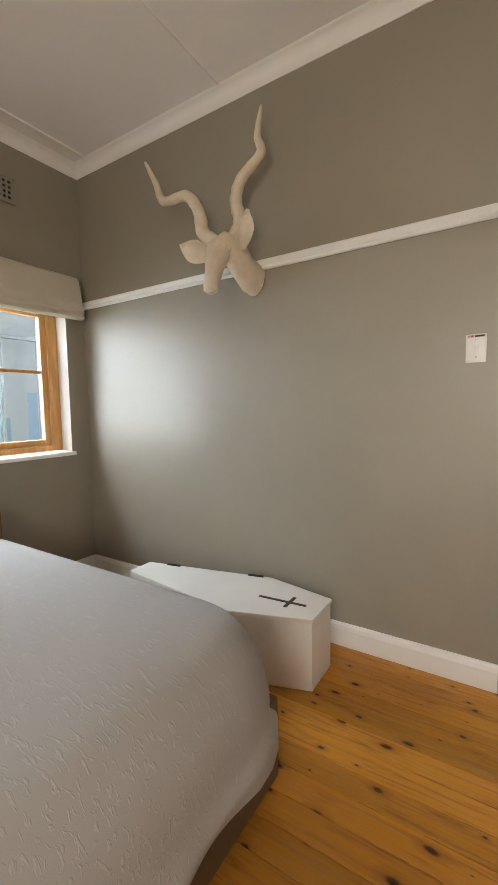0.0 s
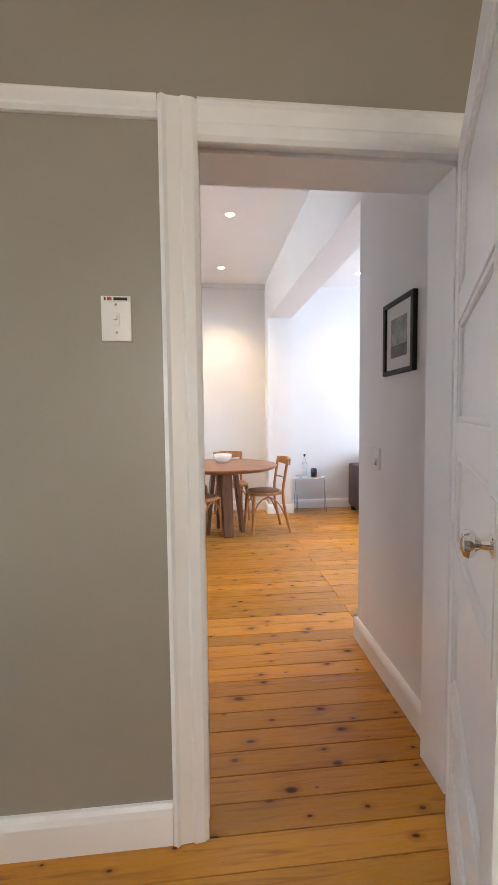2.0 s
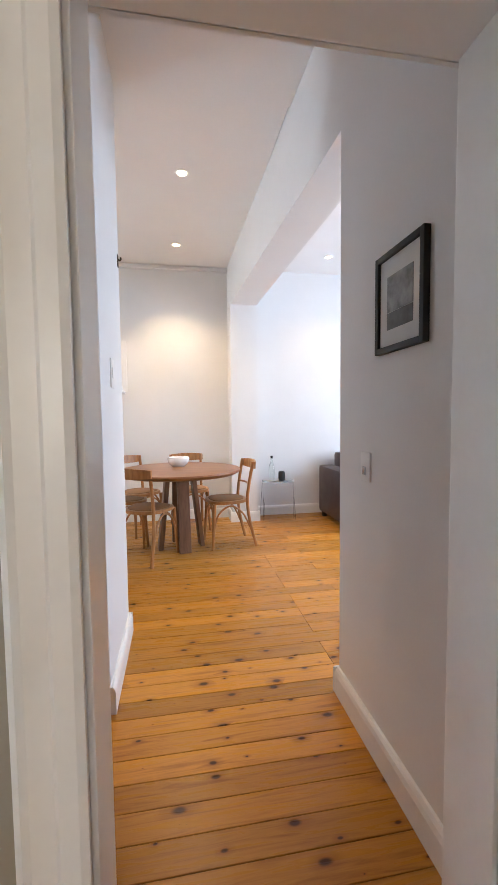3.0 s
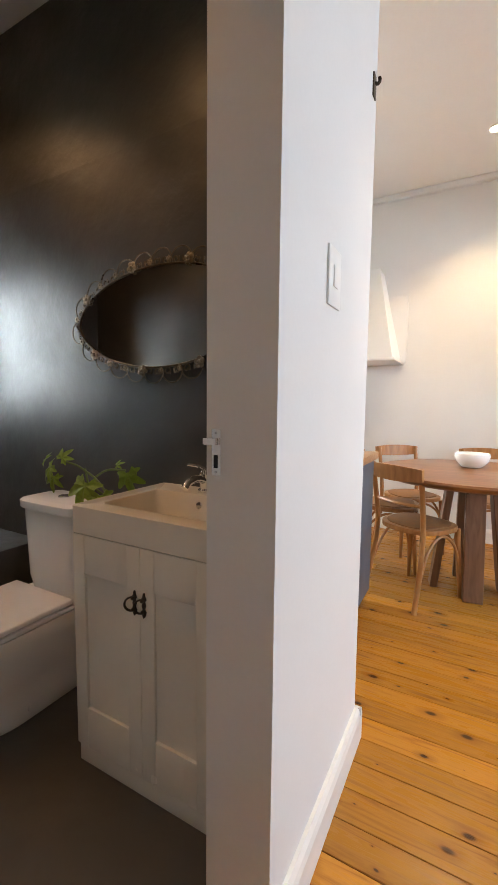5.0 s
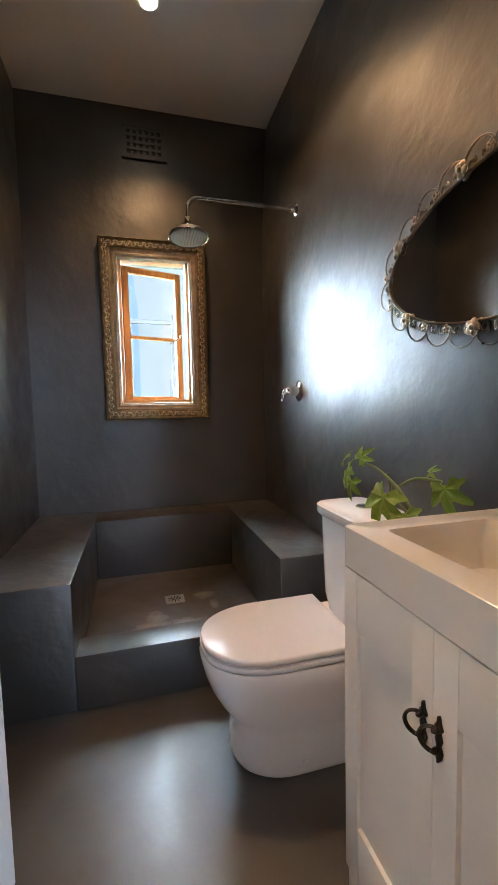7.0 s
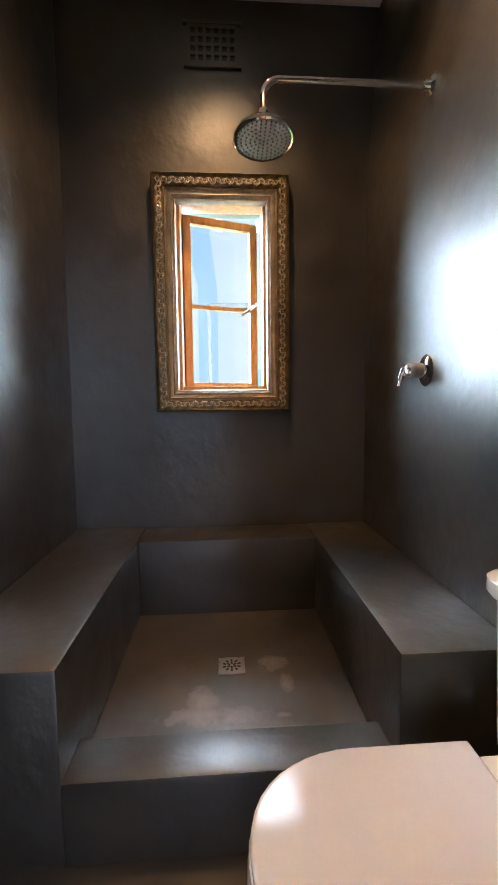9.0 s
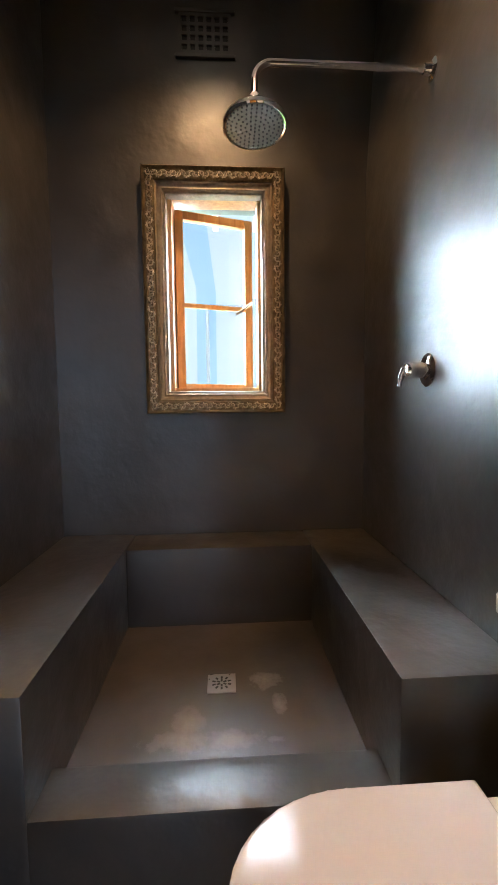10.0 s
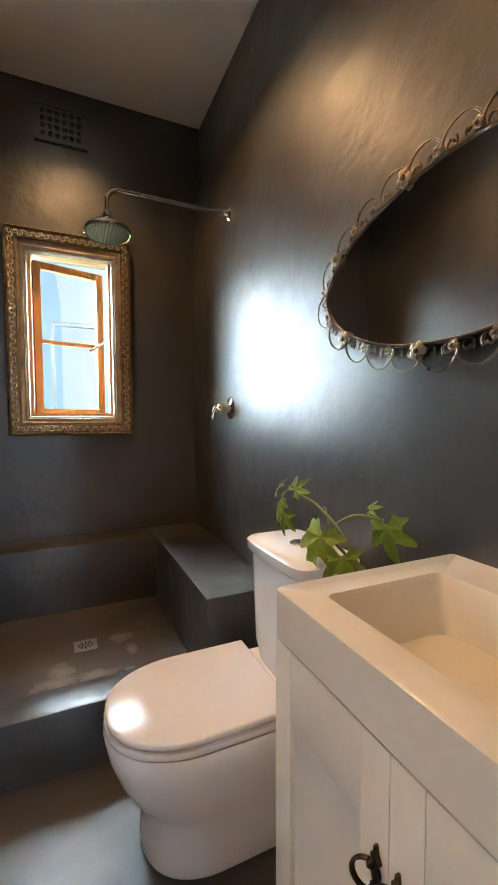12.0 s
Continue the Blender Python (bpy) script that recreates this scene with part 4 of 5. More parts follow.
for k, (x0, x1, mt) in enumerate(((0.250, 0.254, BLACK), (0.258, 0.270, RED), (0.275, 0.312, BLACK))):
    part("print", box(x0, 2.2009, 1.599, x1, 2.2014, 1.607), mt, switch, smooth=False)
for sz in (1.512, 1.588):
    part("screw", lathe([(0, 0), (0.004, 0), (0.003, 0.0015), (0, 0.002)], 10, pose(0.281, 2.203, sz, 90)), STEEL, switch)

# ---------- hall ----------
picture = thing("framed_picture", "small grey print in a thin black frame with a white mount", "picture", (1.36, 2.76, 1.62))
Y0, Y1, Z0, Z1 = 2.612, 2.895, 1.457, 1.778
for b in (box(1.343, Y0, Z0, 1.3645, Y0 + 0.02, Z1, 0.002), box(1.343, Y1 - 0.02, Z0, 1.3645, Y1, Z1, 0.002),
          box(1.343, Y0 + 0.02, Z0, 1.3645, Y1 - 0.02, Z0 + 0.02, 0.002), box(1.343, Y0 + 0.02, Z1 - 0.02, 1.3645, Y1 - 0.02, Z1, 0.002)):
    part("frame_bar", b, BLACK, picture)
part("mount", box(1.354, Y0 + 0.02, Z0 + 0.02, 1.3645, Y1 - 0.02, Z1 - 0.02), PAPER, picture, smooth=False)
part("print", box(1.3525, Y0 + 0.066, 1.585, 1.3542, Y1 - 0.066, 1.70), PHOTO, picture, "grey photographic print", smooth=False)
part("print", box(1.3525, Y0 + 0.066, 1.53, 1.3542, Y1 - 0.066, 1.5835), PHOTO_DARK, picture, smooth=False)

switch = thing("hall_switch", "narrow white light switch with a round button", "light switch", (1.365, 2.99, 1.06))
part("plate", box(1.357, 2.955, 1.005, 1.3645, 3.03, 1.115, 0.003), TRIM, switch)
part("button", box(1.352, 2.98, 1.03, 1.3575, 3.005, 1.06, 0.003), STEEL, switch)
switch = thing("wall_intercom_plate", "flat white plate on the hall wall", "light switch", (0.37, 3.60, 1.47))
part("plate", box(0.3655, 3.55, 1.395, 0.371, 3.64, 1.53, 0.002), TRIM, switch)
part("rocker", box(0.371, 3.58, 1.44, 0.374, 3.61, 1.49, 0.001), TRIM, switch)
hook = thing("coat_hook", "small dark metal hook at the wall's corner", "hook", (0.37, 3.93, 2.10))
part("plate", box(0.3655, 3.915, 2.07, 0.370, 3.945, 2.135, 0.002), BRONZE, hook)
part("peg", tube(curve([(0.37, 3.93, 2.11), (0.378, 3.93, 2.106), (0.383, 3.93, 2.113), (0.382, 3.93, 2.122)], 4), 0.005, 8), BRONZE, hook)


def downlight(name, x, y, z):
    lamp = thing(name, "small recessed round downlight, switched on", "downlight", (x, y, z), "recessed downlights")
    part("ring", lathe([(0.034, -0.001), (0.038, -0.006), (0.048, -0.007), (0.052, -0.001)], 24, Matrix.Translation((x, y, z))), TRIM, lamp)
    part("bulb", lathe([(0, -0.0035), (0.03, -0.0035), (0.034, -0.001), (0, -0.001)], 20, Matrix.Translation((x, y, z))), BULB, lamp, "glowing lamp")


for sx, sy in DINING_SPOTS:
    downlight("downlight", sx, sy, CEIL)
downlight("downlight", 2.39, 6.08, CEIL)
for sx, sy in BATH_SPOTS:
    downlight("downlight", sx, sy, BATH_CEIL)

# ---------- dining room ----------
TX, TY = 0.685, 5.53
table = thing("dining_table", "round dark wooden dining table on splayed plank legs", "table", (TX, TY, 0))
part("tabletop", lathe([(0, 0.72), (0.545, 0.72), (0.57, 0.735), (0.58, 0.75), (0.575, 0.762), (0.56, 0.765), (0, 0.765)], 64, Matrix.Translation((TX, TY, 0))), TABLE_WOOD, table)
for k in range(4):
    a = radians(-80 + 90 * k)
    b = bmesh.new()
    c, s = math.cos(a), math.sin(a)
    rings = []
    for r, z in ((0.20, 0.0), (0.12, 0.72)):
        rings.append([(r * c + dx * c - dy * s, r * s + dx * s + dy * c, z) for dx, dy in ((-0.022, -0.055), (0.022, -0.055), (0.022, 0.055), (-0.022, 0.055))])
    loft(rings, b)
    bmesh.ops.bevel(b, geom=b.edges[:], offset=0.004, segments=1, affect="EDGES")
    b.transform(Matrix.Translation((TX, TY, 0)))
    part("leg", b, LEG_WOOD, table)
part("under_frame", prism([(TX + 0.17 * math.cos(k * math.pi / 4), TY + 0.17 * math.sin(k * math.pi / 4)) for k in range(8)], 0.66, 0.719, 0.004), LEG_WOOD, table)

bowl = solid("bowl", lathe([(0, 0), (0.06, 0), (0.075, 0.012), (0.10, 0.04), (0.108, 0.075), (0.104, 0.092), (0.098, 0.09), (0.09, 0.05), (0.06, 0.02), (0, 0.015)], 32, Matrix.Translation((TX - 0.01, TY + 0.18, 0.766))), CERAMIC, "white ceramic bowl on the dining table", "bowl")


def bentwood_chair():
    """Bentwood chair at the origin: seat front to -y, curved back rail, arched brace under the seat."""
    chair = thing("dining_chair", "bentwood beech dining chair with a curved top rail", "chair", (0, 0, 0), "chairs round the table")
    outline = [(0.20 * math.copysign(abs(math.cos(a)) ** 0.75, math.cos(a)) * (1.0 - 0.10 * math.sin(a)), 0.195 * math.copysign(abs(math.sin(a)) ** 0.75, math.sin(a))) for a in (2 * math.pi * k / 28 for k in range(28))]
    part("seat_frame", soft(prism(outline, 0.425, 0.455, 0.006), 2), CHAIR_WOOD, chair)
    part("seat", prism([(x * 0.86, y * 0.86) for x, y in outline], 0.455, 0.462, 0.003), CANE, chair, "brown pressed plywood seat")
    for sx in (-1, 1):
        part("front_leg", tube([(sx * 0.165, -0.155, 0.43), (sx * 0.175, -0.17, 0.2), (sx * 0.185, -0.185, 0.0)], [0.018, 0.016, 0.012], 10), CHAIR_WOOD, chair)
        part("back_leg", tube(curve([(sx * 0.185, 0.25, 0.0), (sx * 0.17, 0.19, 0.25), (sx * 0.162, 0.17, 0.45), (sx * 0.165, 0.19, 0.62), (sx * 0.17, 0.225, 0.82)], 5), 0.0155, 10), CHAIR_WOOD, chair)
        part("side_arch", tube(curve([(sx * 0.18, -0.175, 0.16), (sx * 0.172, -0.12, 0.33), (sx * 0.165, 0.0, 0.405), (sx * 0.165, 0.12, 0.33), (sx * 0.178, 0.205, 0.16)], 5), 0.009, 8), CHAIR_WOOD, chair)
    part("front_arch", tube(curve([(-0.178, -0.17, 0.18), (-0.13, -0.165, 0.34), (0, -0.16, 0.41), (0.13, -0.165, 0.34), (0.178, -0.17, 0.18)], 5), 0.009, 8), CHAIR_WOOD, chair)
    rings = []
    for k in range(13):
        s = -1 + k / 6
        x, y = 0.195 * s, 0.235 + 0.035 * (1 - s * s)
        h = 0.045 * (1 - 0.25 * s * s)
        rings.append([(x, y - 0.009, 0.785 - h), (x, y + 0.009, 0.785 - h), (x, y + 0.014, 0.785 + h), (x, y - 0.004, 0.785 + h)])
    b = loft(rings)
    part("top_rail", b, CHAIR_WOOD, chair)
    b = tube(curve([(-0.155, 0.185, 0.6), (0, 0.215, 0.6), (0.155, 0.185, 0.6)], 6), 0.010, 8)
    part("back_rail", b, CHAIR_WOOD, chair)
    return chair


first = bentwood_chair()
first.matrix_basis = pose(1.13, 5.56, 0, 0, 0, -82)
for cx, cy, a in ((0.40, 5.30, 150), (0.16, 5.75, 98), (0.80, 6.22, 8), (0.25, 6.15, 40)):
    copy_thing(first, pose(cx, cy, 0, 0, 0, a))

# side table of clear acrylic with a bottle and a dark cup
side = thing("acrylic_side_table", "clear acrylic side table with draped fluted sides", "side table", (1.87, 6.42, 0))
AX, AY = 1.87, 6.42
part("top", lathe([(0, 0.462), (0.185, 0.462), (0.195, 0.468), (0.19, 0.474), (0, 0.474)], 32, Matrix.Translation((AX, AY, 0))), ACRYLIC, side)
rings = []
for z in (0.468, 0.44, 0.3, 0.15, 0.0):
    ring = []
    for k in range(64):
        a = 2 * math.pi * k / 64
        r = 0.19 + (0.47 - z) * 0.045 * (1 + math.sin(9 * a)) / 1.2
        ring.append((AX + r * math.cos(a), AY + r * math.sin(a), z))
    rings.append(ring)
b = loft(rings, close=False)
bmesh.ops.solidify(b, geom=b.faces[:], thickness=0.004)
part("skirt", b, ACRYLIC, side)
bottle = thing("bottle", "clear glass bottle with a dark stopper", "bottle", (1.79, 6.40, 0.475))
part("glass_body", lathe([(0, 0.476), (0.034, 0.476), (0.037, 0.49), (0.037, 0.62), (0.03, 0.66), (0.012, 0.70), (0.011, 0.745), (0.0, 0.745)], 20, Matrix.Translation((1.79, 6.40, 0))), BOTTLE, bottle)
part("stopper", lathe([(0, 0.745), (0.013, 0.745), (0.015, 0.775), (0, 0.778)], 14, Matrix.Translation((1.79, 6.40, 0))), BLACK, bottle)
solid("dark_cup", lathe([(0, 0.475), (0.036, 0.475), (0.042, 0.50), (0.040, 0.57), (0.032, 0.585), (0.028, 0.58), (0, 0.50)], 20, Matrix.Translation((1.91, 6.38, 0))), BLACK, "small dark cup on the acrylic table", "cup")

sofa = thing("sofa", "dark brown leather sofa against the lounge wall", "sofa", (3.2, 6.1, 0))
part("arm", box(2.42, 5.55, 0.06, 2.62, 6.50, 0.64, 0.035), SOFA, sofa)
part("back", box(2.62, 6.28, 0.06, 4.2, 6.50, 0.80, 0.04), SOFA, sofa)
part("seat_cushion", box(2.62, 5.55, 0.2, 4.2, 6.28, 0.45, 0.04), SOFA, sofa)
for fx, fy in ((2.47, 5.62), (2.47, 6.42), (4.1, 5.62), (4.1, 6.42)):
    part("foot", box(fx - 0.025, fy - 0.025, 0, fx + 0.025, fy + 0.025, 0.06), BLACK, sofa)

# kitchen end seen past the wall's corner
unit = thing("kitchen_cabinet", "blue-grey kitchen base cabinet", "cabinet", (-0.2, 4.75, 0))
part("plinth", box(-0.70, 4.48, 0.0, 0.14, 5.00, 0.08), BLACK, unit)
part("body", box(-0.75, 4.43, 0.08, 0.18, 5.03, 0.86, 0.003), BLUE_GREY, unit)
solid("worktop", box(-0.77, 4.41, 0.86, 0.20, 5.05, 0.90, 0.004), COUNTER, "oiled wooden kitchen worktop", "worktop")
hood = thing("cooker_hood", "white wall-hung cooker hood with a sloping front", "cooker hood", (-0.25, 6.5, 1.54))
part("canopy", box(-0.62, 6.13, 1.54, 0.08, 6.628, 1.562, 0.004), TRIM, hood)
rings = [[(-0.60, 6.15, 1.562), (0.06, 6.15, 1.562), (0.06, 6.627, 1.562), (-0.60, 6.627, 1.562)], [(-0.42, 6.42, 2.36), (-0.12, 6.42, 2.36), (-0.12, 6.627, 2.36), (-0.42, 6.627, 2.36)]]
part("funnel", loft(rings, rounded=False), WHITE, hood, smooth=False)
part("back_panel", box(-0.62, 6.60, 1.562, 0.10, 6.6285, 2.15, 0.003), WHITE, hood)


# ---------- bathroom ----------
def d_outline(cx, front, back, half, n=20, square=0.6):
    """A D-shaped outline: round to the front (-y), straight to the back."""
    pts = []
    ry = half * 1.18
    for k in range(n + 1):
        a = math.pi + math.pi * k / n
        pts.append((cx + half * math.copysign(abs(math.cos(a)) ** 0.85, math.cos(a)), front + ry + ry * math.sin(a)))
    return pts + [(cx + half, back), (cx - half, back)]


CX = -0.757
toilet = thing("toilet", "white close-coupled ceramic toilet with its lid down", "toilet", (CX, 3.45, FLOOR_BATH))
rings = []
for z, half, front in ((FLOOR_BATH, 0.140, 3.238), (0.085, 0.145, 3.232), (0.14, 0.142, 3.236), (0.19, 0.141, 3.238), (0.215, 0.146, 3.226), (0.25, 0.157, 3.200), (0.29, 0.166, 3.178), (0.34, 0.174, 3.160), (0.39, 0.178, 3.150), (0.40, 0.174, 3.154)):
    rings.append([(x, y, z) for x, y in d_outline(CX, front, 3.60 if z < 0.3 else 3.785, half)])
# the plinth runs back to the wall
rings = [[(x, 3.785 if i > 20 else y, z) for i, (x, y, z) in enumerate(r)] for r in rings]
part("bowl", loft(rings), CERAMIC, toilet)
part("seat", soft(prism(d_outline(CX, 3.152, 3.585, 0.176), 0.403, 0.419, 0.006), 2), LID, toilet)
lid_bm = prism(d_outline(CX, 3.155, 3.585, 0.173), 0.4215, 0.44, 0.008, segments=3)
part("lid", soft(lid_bm, 2), LID, toilet, "glossy white lid, closed")
for sx in (-0.075, 0.075):
    part("hinge", lathe([(0, 0), (0.014, 0), (0.014, 0.022), (0, 0.022)], 14, Matrix.Translation((CX + sx, 3.59, 0.40))), LID, toilet)
rings = []
for z, hx, y0 in ((0.40, 0.145, 3.62), (0.46, 0.155, 3.608), (0.74, 0.164, 3.60)):
    rings.append([(CX + hx * math.copysign(abs(math.cos(a)) ** 0.35, math.cos(a)), (y0 + 3.79) / 2 + (3.79 - y0) / 2 * math.copysign(abs(math.sin(a)) ** 0.35, math.sin(a)), z) for a in (2 * math.pi * (k + 0.5) / 32 for k in range(32))])
part("cistern", loft(rings), CERAMIC, toilet)
rings = []
for z, g in ((0.742, 0.0), (0.748, 0.004), (0.772, 0.004), (0.780, -0.004), (0.783, -0.02)):
    rings.append([(CX + (0.168 + g) * math.copysign(abs(math.cos(a)) ** 0.32, math.cos(a)), 3.69 + (0.1 + g) * math.copysign(abs(math.sin(a)) ** 0.32, math.sin(a)), z) for a in (2 * math.pi * (k + 0.5) / 32 for k in range(32))])
part("cistern_lid", loft(rings), CERAMIC, toilet)
part("flush_button", lathe([(0, 0.782), (0.026, 0.782), (0.026, 0.787), (0.022, 0.79), (0, 0.79)], 24, Matrix.Translation((CX + 0.0, 3.69, 0))), CHROME, toilet, "chrome two-part flush button")
part("button_split", box(CX - 0.002, 3.668, 0.7895, CX + 0.002, 3.712, 0.791), BLACK, toilet, smooth=False)
for sy in (3.42,):
    part("fixing_cap", lathe([(0, 0), (0.011, 0), (0.008, 0.006), (0, 0.007)], 12, pose(CX + 0.14, sy, 0.11, 0, 90)), CERAMIC, toilet)

# vanity
VX0, VX1, VY0, VY1 = -0.333, 0.158, 3.392, 3.795
vanity = thing("vanity_cabinet", "white lacquered two-door vanity cabinet", "vanity", (-0.085, 3.6, FLOOR_BATH))
part("side_panel", box(VX0, VY0 + 0.02, FLOOR_BATH, VX0 + 0.018, VY1, 0.785, 0.002), CABINET, vanity)
part("side_panel", box(VX1 - 0.018, VY0 + 0.02, FLOOR_BATH, VX1, VY1, 0.785, 0.002), CABINET, vanity)
part("back_panel", box(VX0 + 0.018, VY1 - 0.01, FLOOR_BATH, VX1 - 0.018, VY1, 0.785), CABINET, vanity, smooth=False)
part("bottom_board", box(VX0 + 0.018, VY0 + 0.02, 0.12, VX1 - 0.018, VY1 - 0.01, 0.138), CABINET, vanity, smooth=False)
part("plinth", box(VX0 + 0.003, VY0 + 0.006, FLOOR_BATH, VX1 - 0.003, VY0 + 0.02, 0.128, 0.002), CABINET, vanity)
MID = -0.072
for xa, xb, hs in ((VX0 + 0.0005, MID - 0.0004, 1), (MID + 0.0004, VX1 - 0.0005, -1)):
    door = part("door", box(xa + 0.04, VY0 + 0.009, 0.2, xb - 0.04, VY0 + 0.019, 0.70), CABINET, vanity, smooth=False)
    for b in (box(xa, VY0, 0.13, xa + 0.047, VY0 + 0.02, 0.7835, 0.0015), box(xb - 0.047, VY0, 0.13, xb, VY0 + 0.02, 0.7835, 0.0015),
              box(xa + 0.047, VY0 + 0.0003, 0.13, xb - 0.047, VY0 + 0.0197, 0.256, 0.002), box(xa + 0.047, VY0 + 0.0003, 0.67, xb - 0.047, VY0 + 0.0197, 0.7835, 0.0015)):
        part("door_rail", b, CABINET, door)
    hx = (xb - 0.016) if hs > 0 else (xa + 0.016)
    hz = 0.632
    small = Matrix.Translation((hx, VY0, hz)) @ Matrix.Diagonal((0.58, 0.9, 0.62, 1)) @ Matrix.Translation((-hx, -VY0, -hz))
    pull = bmesh.new()
    prof = [(0.010, -0.045), (0.016, -0.028), (0.006, -0.016), (0.014, 0.0), (0.006, 0.016), (0.016, 0.028), (0.007, 0.04), (0.003, 0.055)]
    rings = []
    for w, z in [(0.001, -0.055)] + prof:
        rings.append([(hx + w * math.cos(a), VY0 - 0.003 + 0.004 * math.sin(a), hz + z) for a in (2 * math.pi * k / 10 for k in range(10))])
    loft(rings, pull)
    for z in (-0.025, 0.025):
        bmesh.ops.create_uvsphere(pull, u_segments=10, v_segments=8, radius=0.008, matrix=Matrix.Translation((hx, VY0 - 0.01, hz + z)))
    pull.transform(small)
    part("handle_plate", soft(pull), BRONZE, door, "dark bronze ornamental handle")
    ring = tube([(hx - (0.005 + 0.026 * math.sin(a)), VY0 - 0.012 - 0.012 * math.sin(a), hz - 0.03 * math.cos(a)) for a in (math.pi * k / 14 for k in range(15))], 0.0042, 8)
    ring.transform(small)
    part("handle_ring", ring, BRONZE, door)

basin = bmesh.new()
BX0, BX1, BY0, BY1, BT = VX0 - 0.0008, VX1 + 0.0008, VY0 - 0.0008, 3.797, 0.868
IX0, IX1, IY0, IY1 = BX0 + 0.07, BX1 - 0.06, BY0 + 0.06, BY1 - 0.115


def ring_rect(x0, y0, x1, y1, z, r, n=5):
    out = []
    for cx, cy, a0 in ((x1 - r, y1 - r, 0), (x0 + r, y1 - r, 90), (x0 + r, y0 + r, 180), (x1 - r, y0 + r, 270)):
        for k in range(n + 1):
            a = radians(a0 + 90 * k / n)
            out.append((cx + r * math.cos(a), cy + r * math.sin(a), z))
    return out


rings = [ring_rect(BX0 + 0.0015, BY0 + 0.0015, BX1 - 0.0015, BY1, 0.7856, 0.009), ring_rect(BX0, BY0, BX1, BY1, 0.7868, 0.010), ring_rect(BX0, BY0, BX1, BY1, BT - 0.0032, 0.010),
         ring_rect(BX0 + 0.004, BY0 + 0.004, BX1 - 0.004, BY1 - 0.003, BT, 0.010),
         ring_rect(IX0 - 0.006, IY0 - 0.006, IX1 + 0.006, IY1 + 0.006, BT, 0.014), ring_rect(IX0, IY0, IX1, IY1, BT - 0.008, 0.014),
         ring_rect(IX0 + 0.012, IY0 + 0.012, IX1 - 0.012, IY1 - 0.012, BT - 0.05, 0.03), ring_rect(IX0 + 0.05, IY0 + 0.045, IX1 - 0.05, IY1 - 0.03, BT - 0.105, 0.05),
         ring_rect(IX0 + 0.12, IY0 + 0.085, IX1 - 0.12, IY1 - 0.07, BT - 0.118, 0.03)]
loft(rings, basin)
sink = tagged(link("washbasin", basin, BASIN, True), "white ceramic slab washbasin on the vanity cabinet", "washbasin")
part("overflow", lathe([(0, 0), (0.012, 0), (0.013, 0.003), (0.006, 0.005), (0, 0.003)], 16, pose(-0.085, IY1 - 0.004, BT - 0.035, 78)), CHROME, sink, "chrome overflow ring")
part("drain_ring", lathe([(0, 0), (0.022, 0), (0.022, 0.004), (0, 0.006)], 20, Matrix.Translation((-0.085, 3.55, BT - 0.117))), CHROME, sink)

tap = thing("basin_tap", "chrome mixer tap with a cross lever", "tap", (-0.10, 3.735, BT))
part("body", lathe([(0, 0), (0.026, 0), (0.026, 0.008), (0.02, 0.014), (0.019, 0.055), (0.022, 0.062), (0.015, 0.075), (0, 0.078)], 24, Matrix.Translation((-0.10, 3.735, BT))), CHROME, tap)
part("spout", tube(curve([(-0.10, 3.73, BT + 0.038), (-0.10, 3.69, BT + 0.052), (-0.10, 3.645, BT + 0.048), (-0.10, 3.622, BT + 0.03)], 5), [0.013] * 11 + [0.012] * 5, 12), CHROME, tap)
part("lever", tube([(-0.10, 3.735, BT + 0.076), (-0.115, 3.72, BT + 0.088), (-0.145, 3.695, BT + 0.094)], [0.007, 0.007, 0.005], 8), CHROME, tap)

# plant: cut branch in a slim vase between cistern and cabinet
plant = thing("ivy_branch", "green branch with lobed leaves in a slim vase by the toilet", "plant", (-0.45, 3.73, FLOOR_BATH))
part("vase", lathe([(0, FLOOR_BATH), (0.05, FLOOR_BATH), (0.055, 0.09), (0.05, 0.3), (0.028, 0.5), (0.022, 0.60), (0.026, 0.62), (0.018, 0.62), (0.016, 0.5), (0, 0.1)], 24, Matrix.Translation((-0.455, 3.735, 0))), BLACK, plant)
stems = ([(-0.455, 3.735, 0.3), (-0.47, 3.72, 0.66), (-0.55, 3.70, 0.84), (-0.66, 3.69, 0.91), (-0.74, 3.68, 0.93)],
         [(-0.46, 3.725, 0.64), (-0.50, 3.70, 0.78), (-0.57, 3.675, 0.845)],
         [(-0.60, 3.70, 0.872), (-0.55, 3.725, 0.905), (-0.485, 3.755, 0.905)],
         [(-0.47, 3.73, 0.60), (-0.63, 3.735, 0.72), (-0.665, 3.715, 0.905)])
for s in stems:
    part("stem", tube(curve(s, 5), 0.0042, 8), STEM, plant)


